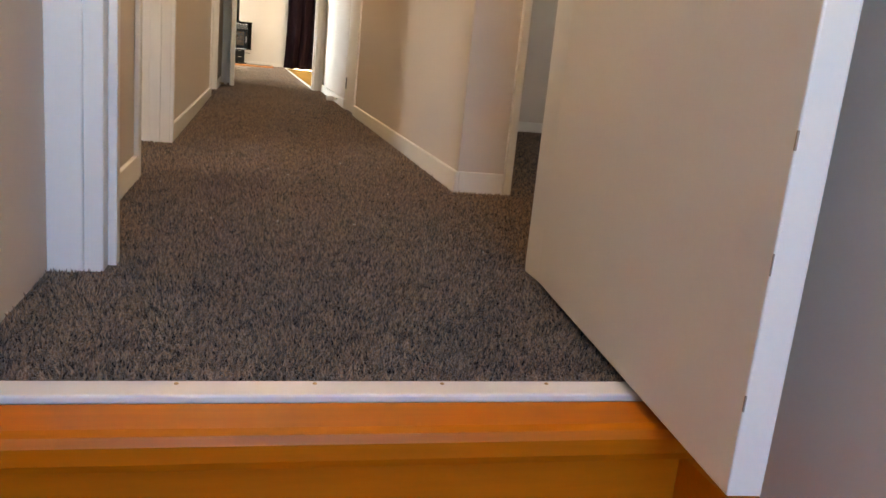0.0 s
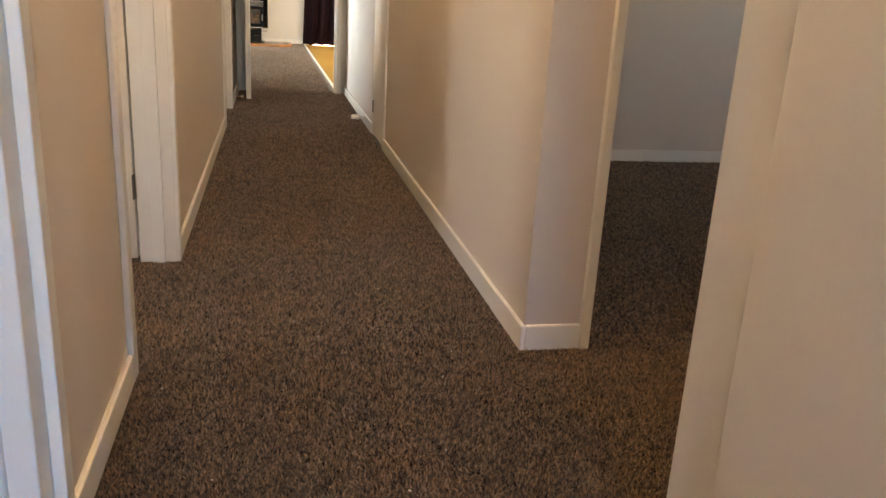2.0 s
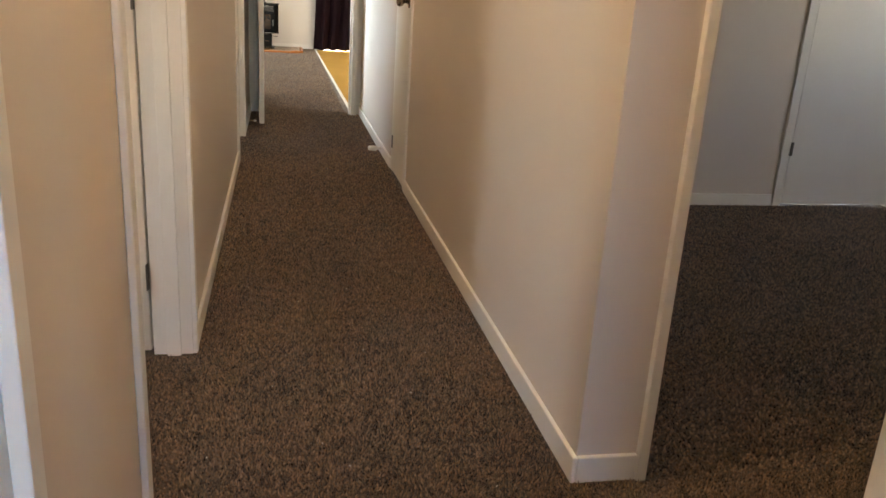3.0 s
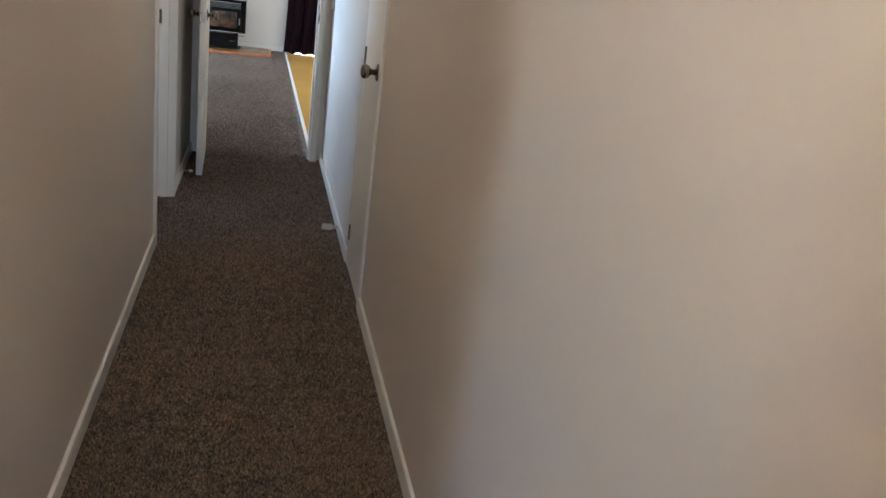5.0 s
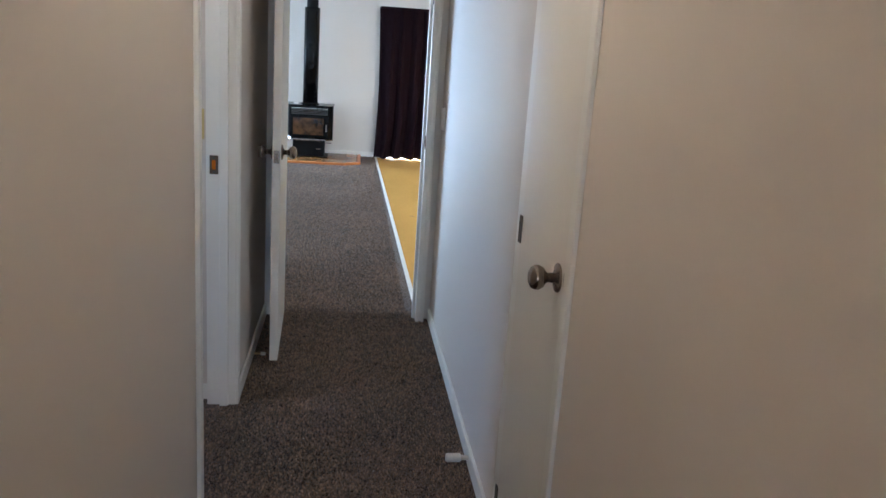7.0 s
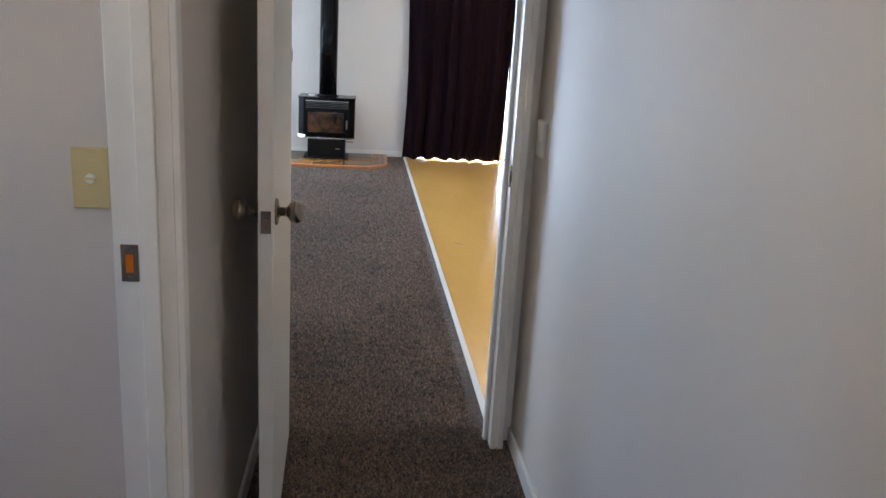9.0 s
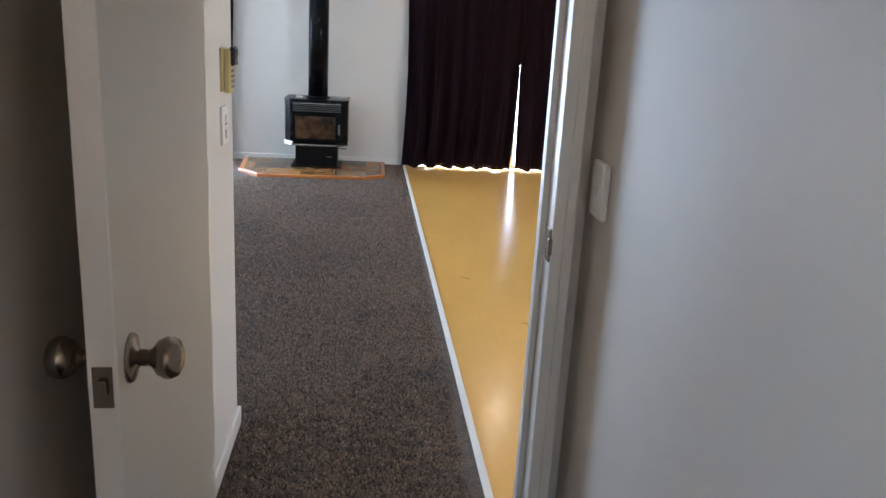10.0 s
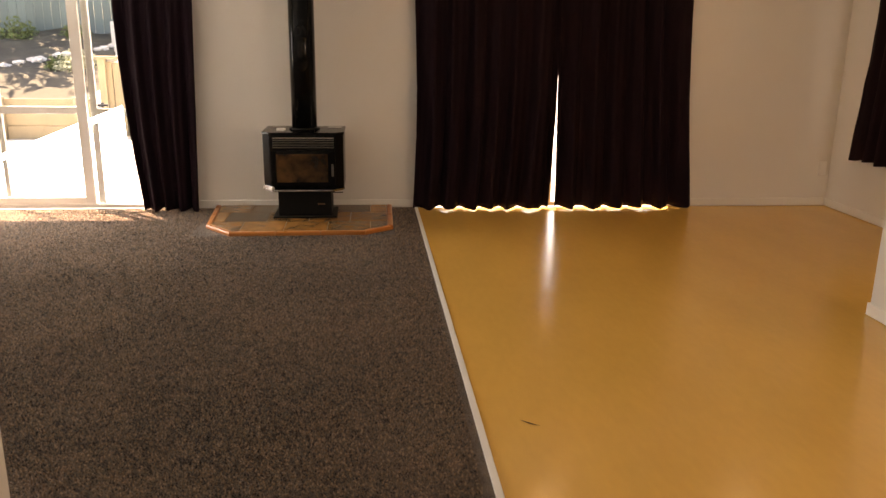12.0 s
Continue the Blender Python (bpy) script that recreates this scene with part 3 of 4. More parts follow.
s = thing("light_switch", (XR, 7.934, 1.134), "white plastic light switch on the hall wall", "light switch")
part("plate", boxes(((-0.014, -0.043, -0.057), (0, 0.043, 0.057)), bevel=0.004), WHITE_PL, s)
part("rocker", boxes(((-0.0165, -0.006, -0.010), (-0.0135, 0.006, 0.010)), bevel=0.0015), WHITE_PL, s)

XK = -0.226
s = thing("alarm_keypad", (XK, 8.874, 1.276), "aged ivory alarm keypad with a dark display hood", "alarm keypad")
part("back_plate", boxes(((0, -0.018, -0.064), (0.010, 0.058, 0.066)), bevel=0.003), IVORY, s)
part("case", boxes(((0.009, -0.008, -0.068), (0.030, 0.056, 0.062)), bevel=0.005), IVORY, s)
hood = part("display_hood", boxes(((0.026, -0.004, 0.012), (0.043, 0.060, 0.070)), bevel=0.008), BLACK_PL, s, "black rounded display hood")
part("sticker", boxes(((0.0425, 0.022, 0.016), (0.0436, 0.040, 0.040)), bevel=0.0004), STEEL, hood, "small silver sticker")
# highlight on the hood, put in as a thin white bar
part("glint_bar", boxes(((0.0425, 0.008, 0.062), (0.0436, 0.030, 0.066)), bevel=0.0004), WHITE_PL, hood)
for k in range(4):
    for q in range(3):
        part("key", boxes(((0.0295, 0.004 + q * 0.0155, -0.054 + k * 0.0155), (0.0325, 0.0175 + q * 0.0155, -0.045 + k * 0.0155)), bevel=0.001), GREY_PL, s, "grey rubber key")

s = thing("double_switch", (XK, 8.886, 1.110), "white plastic double light switch beneath the keypad", "light switch")
part("plate", boxes(((0, -0.043, -0.059), (0.010, 0.047, 0.059)), bevel=0.003), WHITE_PL, s)
part("button", boxes(((0.010, -0.012, -0.04), (0.016, 0.012, -0.012)), bevel=0.003), WHITE_PL, s)
part("button", boxes(((0.010, -0.012, 0.010), (0.015, 0.012, 0.034)), bevel=0.003), WHITE_PL, s)
part("label_bar", boxes(((0.0105, -0.016, 0.002), (0.0120, 0.018, 0.006))), GREY_PL, s)

s = thing("power_outlet", (4.17, Y_FAR, 0.330), "white plastic power outlet low on the dining wall", "outlet")
part("plate", boxes(((-0.036, -0.012, -0.06), (0.036, 0, 0.06)), bevel=0.004), WHITE_PL, s)
for dz in (-0.025, 0.025):
    part("socket", boxes(((-0.018, -0.0145, dz - 0.014), (0.018, -0.0115, dz + 0.014)), bevel=0.002), WHITE_PL, s)

# ---- lamps ----
GLOW = lamp_material("lamp_glow", (1.0, 0.80, 0.55), 9.0)


def ceiling_lamp(at, watts, label, colour=(1.0, 0.84, 0.60)):
    t = thing("ceiling_lamp", at, label, "ceiling lamp", group="ceiling lamps")
    part("base", lathe([(0.060, -0.022), (0.065, -0.018), (0.065, 0.0)], 24), WHITE_PL, t)
    part("bulb", lathe([(0.012, -0.110), (0.026, -0.100), (0.030, -0.080), (0.022, -0.045), (0.013, -0.022)], 18), GLOW, t)
    lamp = new("bulb_light", bpy.data.lights.new("bulb_light", "POINT"))
    lamp.data.energy, lamp.data.color, lamp.data.shadow_soft_size = watts, colour, 0.035
    lamp.location = (at[0], at[1], at[2] - 0.16)
    return t


ceiling_lamp((0.12, 5.46, H), 0.38, "small bare ceiling lamp alight in the hall")
ceiling_lamp((0.25, 2.59, H), 1.15, "small bare ceiling lamp alight above the landing", (1.0, 0.74, 0.44))


def downlight(x, y, watts):
    t = thing("downlight", (x, y, H), "round recessed ceiling downlight, alight", "downlight", group="dining downlights")
    part("rim", lathe([(0.075, -0.006), (0.085, -0.004), (0.085, 0.0)], 24), WHITE_PL, t)
    part("lens", lathe([(0.062, -0.0085), (0.062, -0.006)], 24), GLOW, t)
    lamp = new("downlight_beam", bpy.data.lights.new("downlight_beam", "SPOT"))
    lamp.data.energy, lamp.data.color, lamp.data.spot_size, lamp.data.shadow_soft_size = watts, (1.0, 0.78, 0.50), radians(172), 0.05
    lamp.data.spot_blend = 1.0
    lamp.matrix_world = look((x, y, H - 0.03), (x, y, 0))


downlight(1.61, 13.7, 1.3)
downlight(3.13, 13.5, 1.3)


# ---- wood burner and hearth ----
def clip(poly, a, b, c2):
    """The part of a plan outline where a*x + b*y <= c2."""
    out = []
    for (x0, y0), (x1, y1) in zip(poly, poly[1:] + poly[:1]):
        d0, d1 = a * x0 + b * y0 - c2, a * x1 + b * y1 - c2
        if d0 <= 0:
            out.append((x0, y0))
        if d0 * d1 < 0:
            s2 = d0 / (d0 - d1)
            out.append((x0 + s2 * (x1 - x0), y0 + s2 * (y1 - y0)))
    return out


def inset(poly, d):
    """A counter-clockwise convex outline drawn in by d on every side but the wall's."""
    res = [(-3, 10), (3, 10), (3, Y_FAR), (-3, Y_FAR)]
    for (x0, y0), (x1, y1) in zip(poly, poly[1:] + poly[:1]):
        nx, ny = y1 - y0, x0 - x1
        k = math.hypot(nx, ny)
        nx, ny = nx / k, ny / k
        dd = 0.001 if ny > 0.9 else d
        res = clip(res, nx, ny, nx * x0 + ny * y0 - dd)
    return res


HEARTH = [(-0.81, 13.835), (0.17, 13.85), (0.378, 14.015), (0.385, 14.784), (-1.07, 14.784), (-1.02, 14.09)]
ht = thing("hearth", (0, 0, 0), "low hearth of brown slate tiles with a terracotta edge", "hearth")
part("base", prism(inset(HEARTH, 0.010), 0.0, 0.021), GROUT, ht)
inner = inset(HEARTH, 0.045)
tw = 0.318
for i in range(-5, 3):
    for j in range(4):
        ox = 0.0 if j % 2 else 0.155
        x0, y0 = i * tw + ox + 0.05, 13.875 + j * tw
        p = [(x0 + 0.003, y0 + 0.003), (x0 + tw - 0.003, y0 + 0.003), (x0 + tw - 0.003, y0 + tw - 0.003), (x0 + 0.003, y0 + tw - 0.003)]
        for (ax, ay), (bx, by) in zip(inner, inner[1:] + inner[:1]):
            nx, ny = by - ay, ax - bx
            p = clip(p, nx, ny, nx * ax + ny * ay)
            if len(p) < 3:
                break
        if len(p) >= 3 and abs(sum(a[0] * b3[1] - b3[0] * a[1] for a, b3 in zip(p, p[1:] + p[:1]))) > 0.004:
            part("tile", prism(p, 0.018, 0.0265 + random.uniform(-0.001, 0.001), 0.002), TILE, ht)
outer_edges = [(4, 5), (5, 0), (0, 1), (1, 2), (2, 3)]
inn = inset(HEARTH, 0.042)


def nearest_in(p):
    return min(inn, key=lambda q: (q[0] - p[0]) ** 2 + (q[1] - p[1]) ** 2)


for a, b2 in outer_edges:
    A, B = Vector(HEARTH[a]), Vector(HEARTH[b2])
    IA, IB = Vector(nearest_in(HEARTH[a])), Vector(nearest_in(HEARTH[b2]))
    k = max(1, round((B - A).length / 0.33))
    for q in range(k):
        u0, u1 = q / k + 0.0015, (q + 1) / k - 0.0015
        pts = [A.lerp(B, u0), A.lerp(B, u1), IA.lerp(IB, u1), IA.lerp(IB, u0)]
        part("edge_tile", prism([tuple(v) for v in pts], 0.0, 0.030, 0.011), TILE_EDGE, ht, "rounded terracotta edge tile")

wb = thing("wood_burner", (-0.30, 14.29, 0.0265), "black freestanding wood burner on a tiled hearth", "wood burner")
HX = 0.305
body = prism([(-HX, 0.02), (-HX + 0.055, -0.03), (HX - 0.055, -0.03), (HX, 0.02), (HX, 0.40), (-HX, 0.40)], 0.250, 0.675, 0.004)
part("firebox", body, STOVE, wb)
part("top_plate", prism([(-HX - 0.006, 0.015), (-HX + 0.05, -0.042), (HX - 0.05, -0.042), (HX + 0.006, 0.015), (HX + 0.006, 0.41), (-HX - 0.006, 0.41)], 0.675, 0.690, 0.004), STOVE, wb)
part("pedestal", boxes(((-0.205, 0.03, 0.012), (0.205, 0.34, 0.250)), bevel=0.006), STOVE_MATT, wb)
part("foot_plate", boxes(((-0.245, -0.005, 0.0), (0.245, 0.37, 0.014)), bevel=0.004), STOVE_MATT, wb)
part("ash_lip", prism([(-HX - 0.004, 0.0), (-HX + 0.075, -0.098), (HX - 0.075, -0.098), (HX + 0.004, 0.0), (HX - 0.02, 0.03), (-HX + 0.02, 0.03)], 0.248, 0.266, 0.003), STOVE, wb)
part("lip_trim", boxes(((-HX + 0.077, -0.102, 0.252), (HX - 0.077, -0.0975, 0.262)), bevel=0.001), CHROME, wb, "bright metal trim of the ash lip")
for sx in (-1, 1):
    tr = part("lip_trim", boxes(((-0.058, -0.002, -0.006), (0.058, 0.002, 0.006)), bevel=0.001), CHROME, wb, "bright metal trim of the ash lip")
    tr.matrix_local = pose(sx * (HX - 0.037), -0.051, 0.257, 0, 0, sx * 51.5)
for k in range(5):
    part("louvre", boxes(((-0.226, -0.040, 0.573 + k * 0.018), (0.235, -0.026, 0.580 + k * 0.018)), bevel=0.0015), CHROME if k == 4 else DARKSTEEL, wb)
dr = part("fire_door", boxes(((-0.245, -0.047, 0.280), (0.245, -0.028, 0.558)), bevel=0.006), STOVE, wb, "black fire door with a sooty pane")
part("pane", boxes(((-0.200, -0.050, 0.312), (0.188, -0.0465, 0.528)), bevel=0.001), STOVE_GLASS, dr, "dark sooty glass pane")
part("handle", boxes(((0.214, -0.078, 0.36), (0.230, -0.060, 0.455)), bevel=0.005), DARKSTEEL, dr, "dark steel door handle")
part("handle_arm", boxes(((0.214, -0.064, 0.40), (0.224, -0.046, 0.415)), bevel=0.002), DARKSTEEL, dr)
for k in range(5):
    part("air_slot", boxes(((-0.16 + k * 0.066, 0.0265, 0.224), (-0.115 + k * 0.066, 0.0305, 0.233))), STEEL, wb)
part("name_plate", boxes(((0.10, 0.0265, 0.10), (0.155, 0.0305, 0.112)), bevel=0.0005), STEEL, wb, "small metal maker's plate")
part("damper_rod", boxes(((0.2, 0.15, 0.19), (0.29, 0.158, 0.198)), bevel=0.002), STOVE_MATT, wb)
fl = part("flue_shield", lathe([(0.097, 0.692), (0.097, 1.90)], 40, Matrix.Translation((0, 0.20, 0))), STOVE, wb, "black perforated flue shield")
part("collar", lathe([(0.118, 0.688), (0.118, 0.702), (0.102, 0.710)], 40, Matrix.Translation((0, 0.20, 0))), STOVE, fl)
for sx in (-0.062, 0.062):
    part("seam", boxes(((sx - 0.004, 0.20 - 0.082, 0.70), (sx + 0.004, 0.20 - 0.070, 1.86)), bevel=0.001), STOVE, fl)
    for k in range(18):
        part("slot", boxes(((sx * 0.9 - 0.004, 0.20 - 0.0845, 0.78 + k * 0.06), (sx * 0.9 + 0.004, 0.20 - 0.0785, 0.80 + k * 0.06))), STOVE_MATT, fl) if k < 2 else None
part("flue_pipe", lathe([(0.072, 1.80), (0.072, 2.3655)], 32, Matrix.Translation((0, 0.20, 0))), STOVE_MATT, wb)
for k in range(4):
    part("vent_slot", boxes(((-0.26 + k * 0.145, 0.27, 0.6895), (-0.15 + k * 0.145, 0.36, 0.6925)), bevel=0.001), CHROME if k % 2 else STEEL, wb)

for ob in wb.children:
    if ob.name.split(".")[0] not in ("pedestal", "foot_plate", "name_plate"):
        ob.location.z -= 0.020

part("lip_cap", prism([(-HX - 0.006, -0.002), (-HX + 0.073, -0.101), (-HX + 0.090, -0.101), (-HX + 0.020, 0.0)], 0.246, 0.268, 0.002), CHROME, wb, "bright metal corner cap")
bx = thing("matchbox", (-0.475, 14.39, 0.6965), "small white box lying on the wood burner's top", "box")
part("sleeve", boxes(((-0.030, -0.022, 0), (0.030, 0.022, 0.017)), bevel=0.002), WHITE_PL, bx)
part("tray", boxes(((0.029, -0.020, 0.002), (0.036, 0.020, 0.015)), bevel=0.001), RUBBER, bx)


# ---- curtains ----
def curtain(name, a, b, top, label, along="x", at=14.70, fold=0.048, pitch=0.19, hem=0.010, sway=(0, 0), sway_b=(0, 0), seed=1, z_top=1.985):
    """Hanging cloth between a and b, gathered into uneven folds, its hem wavy.
    sway: how far both foot corners stand out from the heading's."""
    rng = random.Random(seed)
    cols, rows = int((b - a) / 0.011), 46
    ph, folds = 0.0, []
    for i in range(cols + 1):
        folds.append(ph)
        ph += 2 * math.pi * 0.011 / (pitch * (1 + 0.75 * noise.noise((i * 0.06, seed * 7.3, 0))))
    bm = bmesh.new()
    grid = []
    for j in range(rows + 1):
        v = j / rows
        row = []
        for i in range(cols + 1):
            u = i / cols
            w = a + (b - a) * u + ((1 - u) * sway[0] + u * sway[1]) * v ** 1.6 + ((1 - u) * sway_b[0] + u * sway_b[1]) * math.sin(math.pi * v)
            w += 0.010 * max(0.0, noise.noise((v * 21, 2.2, seed)) - 0.2) * (1 - u) ** 14 - 0.026 * max(0.0, 0.6 - v) * (1 - u) ** 14
            amp = fold * (0.5 + 0.6 * v) * (0.75 + 0.5 * noise.noise((i * 0.06, v * 1.2, seed)))
            d = amp * math.sin(folds[i] + 1.3 * noise.noise((i * 0.04, v * 2.0, seed + 5))) + 0.3 * amp * math.sin(2.3 * folds[i] + 2 * v + seed) + 0.008 * noise.noise((i * 0.12, v * 6, seed + 9))
            z = z_top + (hem + 0.020 * max(-0.1, noise.noise((i * 0.07, 3.1, seed))) + 0.006 * math.sin(folds[i]) - z_top) * v
            row.append(bm.verts.new((w, at + d, z) if along == "x" else (at + d, w, z)))
        grid.append(row)
    for j in range(rows):
        for i in range(cols):
            fc = bm.faces.new((grid[j][i], grid[j][i + 1], grid[j + 1][i + 1], grid[j + 1][i]))
            fc.smooth = True
    t = thing(name, (0, 0, 0), label, "curtain", group="dark curtains")
    ob = part("cloth", bm, CURTAIN, t)
    so = ob.modifiers.new("thickness", "SOLIDIFY")
    so.thickness = 0.003
    tape = boxes(((a, at - 0.012, z_top - 0.02), (b, at + 0.012, z_top + 0.012)) if along == "x" else ((at - 0.012, a, z_top - 0.02), (at + 0.012, b, z_top + 0.012)), bevel=0.003)
    part("heading", tape, CURTAIN, t)
    return t


curtain("curtain", -1.72, -1.13, 2, "dark aubergine curtain drawn aside at the patio door", at=14.69, pitch=0.15, fold=0.055, sway=(0.10, -0.06), sway_b=(-0.025, -0.01), seed=3, hem=0.010)
curtain("curtain", 0.575, 1.735, 2, "dark aubergine floor-length curtain, drawn shut", at=14.70, fold=0.062, pitch=0.17, sway=(-0.015, -0.02), sway_b=(0.02, 0.015), seed=11, hem=0.010)
curtain("curtain", 1.738, 2.83, 2, "dark aubergine floor-length curtain, drawn shut", at=14.705, fold=0.058, pitch=0.18, sway=(0.028, 0.15), sway_b=(0.0, 0.0), seed=23, hem=0.010)
curtain("curtain", 12.62, 14.30, 2, "dark aubergine sill-length curtain, drawn shut", along="y", at=4.17, hem=0.480, sway=(0, 0.06), seed=31)
for nm, lo, hi in (("curtain_rail", (-3.8, 14.715, 1.998), (-1.1, 14.74, 2.02)), ("curtain_rail", (0.55, 14.715, 1.998), (2.86, 14.74, 2.02)), ("curtain_rail", (4.18, 12.6, 1.998), (4.205, 14.32, 2.02))):
    rl = thing(nm, (0, 0, 0), "thin white curtain rail fixed to the wall", "curtain rail", group="curtain rails")
    part("rail", boxes((lo, hi), bevel=0.003), ALU, rl)
    along_x = hi[0] - lo[0] > 0.5
    for u in (0.04, 0.96):
        x, y = (lo[0] + (hi[0] - lo[0]) * u, 14.74) if along_x else (4.205, lo[1] + (hi[1] - lo[1]) * u)
        part("bracket", boxes(((x, y, 2.0), (x + 0.02, Y_FAR, 2.018)) if along_x else ((x, y, 2.0), (X_E, y + 0.02, 2.018))), ALU, rl)


# ---- windows ----
def glazed(name, axis, at, a, b, z0, z1, stiles, rails, label, w=0.05, d=0.06):
    """A glazed frame in a wall's opening: outer frame, stiles, rails and a pane behind each field."""
    win = tagged(new(name), label, "window", kind="structure")

    def bx2(lo_u, hi_u, lo_z, hi_z, lo_d=0.0, hi_d=d):
        if axis == "x":
            return boxes(((lo_u, at + lo_d, lo_z), (hi_u, at + hi_d, hi_z)), bevel=0.003)
        return boxes(((at + lo_d, lo_u, lo_z), (at + hi_d, hi_u, hi_z)), bevel=0.003)
    part("frame", bx2(a, a + w, z0, z1), ALU, win)
    part("frame", bx2(b - w, b, z0, z1), ALU, win)
    part("frame", bx2(a + w, b - w, z1 - w, z1), ALU, win)
    part("sill", bx2(a + w, b - w, z0, z0 + 0.035), ALU, win)
    for s0, s1, off in stiles:
        part("stile", bx2(s0, s1, z0 + 0.035, z1 - w, off, off + 0.035), ALU, win)
    for r0, r1, u0, u1, off in rails:
        part("rail", bx2(u0, u1, r0, r1, off, off + 0.03), ALU, win)
    pane = part("pane", bx2(a + w, b - w, z0 + 0.035, z1 - w, 0.028, 0.032), GLASS, win)
    pane.visible_shadow = False
    return win


glazed("window_1", "x", Y_FAR + 0.02, -3.75, -1.50, 0.0, 2.0,
       ((-2.125, -2.045, 0.0), (-2.030, -1.978, 0.034), (-2.76, -2.72, 0.034), (-3.70, -3.64, 0.0), (-1.60, -1.55, 0.034)),
       ((0.770, 0.828, -3.64, -2.125, 0.002), (0.035, 0.09, -3.64, -2.125, 0.002), (0.755, 0.81, -1.978, -1.60, 0.036)),
       "aluminium-framed sliding glass patio door")
hd = thing("door_pull", (-1.93, Y_FAR + 0.052, 0.84), "small black latch handle on the patio door", "handle")
part("lever", boxes(((-0.035, -0.02, -0.008), (0.05, -0.006, 0.008)), bevel=0.003), BLACK_PL, hd)
part("plate", boxes(((-0.012, -0.008, -0.02), (0.012, 0.004, 0.02)), bevel=0.002), BLACK_PL, hd)
glazed("window_2", "x", Y_FAR + 0.02, 0.74, 2.78, 0.0, 2.0, ((1.70, 1.76, 0.0),), ((0.84, 0.89, 0.79, 1.70, 0.002),), "aluminium-framed glass door behind drawn curtains")
glazed("window_3", "y", X_E + 0.02, 12.6, 14.2, 0.62, 1.95, ((13.38, 13.44, 0.0),), (), "aluminium window behind a drawn curtain")

# ---- marks on the vinyl ----
def scuff(x, y, rz, length):
    t = thing("floor_scuff", (x, y, -0.0042), "thin dark scuff mark on the vinyl floor", "scuff mark", group="floor scuffs", rz=rz)
    bm = bmesh.new()
    k = 8
    a = [(length * (i / k - 0.5), 0.0035 * math.sin(math.pi * i / k) + 0.012 * ((i / k) - 0.5) ** 2) for i in range(k + 1)]
    b3 = [(x2, -0.0035 * math.sin(math.pi * i / k) + 0.012 * ((i / k) - 0.5) ** 2) for i, (x2, y2) in enumerate(a)]
    va = [bm.verts.new((x2, y2 + 0.0004, 0.0016)) for x2, y2 in a]
    vb = [bm.verts.new((x2, y2 - 0.0004, 0.0016)) for x2, y2 in b3]
    for i in range(k):
        bm.faces.new((va[i], vb[i], vb[i + 1], va[i + 1]))
    part("mark", bm, STOVE_MATT, t)


scuff(0.816, 10.895, -38, 0.085)
scuff(1.05, 10.15, -25, 0.06)
scuff(1.13, 9.93, 20, 0.04)

# ---- outside the patio door ----
g = structure("ground", boxes(((-400, Y_FAR + 0.12, -0.45), (400, 600, -0.06)), ((-400, -400, -1.9), (400, Y_FAR + 0.12, -1.45))), CONCRETE, "pale sunlit concrete patio and ground", "ground")
rw = thing("retaining_wall", (0, 0, 0), "low timber retaining wall with posts", "retaining wall")
for k in range(3):
    for q in range(3):
        part("sleeper", boxes(((-10.2 + q * 2.2, 19.6, -0.06 + k * 0.185), (-8.01 + q * 2.2, 19.65, 0.12 + k * 0.185)), bevel=0.006), TIMBER, rw)
for k in range(7):
    part("post", boxes(((-10.0 + k * 1.03, 19.5, -0.06), (-9.89 + k * 1.03, 19.60, 0.52)), bevel=0.008), TIMBER, rw)
bxp = thing("planter_box", (0, 0, 0), "raised timber planter box beside the steps", "planter")
for k in range(7):
    part("board", boxes(((-3.52 + k * 0.15, 19.9, -0.06), (-3.38 + k * 0.15, 19.94, 0.98 - 0.01 * (k % 2))), bevel=0.004), TIMBER, bxp)
for x in (-3.50, -3.02, -2.52):
    part("post", boxes(((x - 0.05, 19.83, -0.06), (x + 0.05, 19.90, 1.02)), bevel=0.008), TIMBER, bxp)
part("capping", boxes(((-3.58, 19.80, 1.02), (-2.40, 19.98, 1.055)), bevel=0.006), TIMBER, bxp)
part("soil", boxes(((-3.52, 19.94, -0.06), (-2.42, 21.4, 0.95))), CONCRETE, bxp, "pale concrete fill")

bm = bmesh.new()
nx, ny = 60, 34
gv = [[bm.verts.new((-14 + 14.5 * i / nx, 19.66 + 4.2 * j / ny,
                     0.44 + 0.92 * (j / ny) ** 0.8 + 0.10 * noise.noise((i * 0.35, j * 0.35, 2)) + 0.05 * noise.noise((i * 0.9, j * 0.9, 5)))) for j in range(ny + 1)] for i in range(nx + 1)]
for i in range(nx):
    for j in range(ny):
        if not (-14 + 14.5 * i / nx > -3.8 and j < 14):
            bm.faces.new((gv[i][j], gv[i + 1][j], gv[i + 1][j + 1], gv[i][j + 1])).smooth = True
structure("bank", bm, SOIL, "bare earth bank with sparse plants behind the patio", "bank")
pth = tagged(new("garden_steps"), "pale concrete garden steps up the bank", "steps", kind="structure")
for k in range(5):
    part("step", boxes(((-3.75 - 0.12 * k, 21.4 + 0.35 * k, -0.06), (-2.75 - 0.10 * k, 21.75 + 0.35 * k, 1.02 + 0.13 * k)), bevel=0.01), CONCRETE, pth)
edg = tagged(new("garden_edging"), "pale stone edging running up the bank", "edging", kind="structure")
srng = random.Random(12)
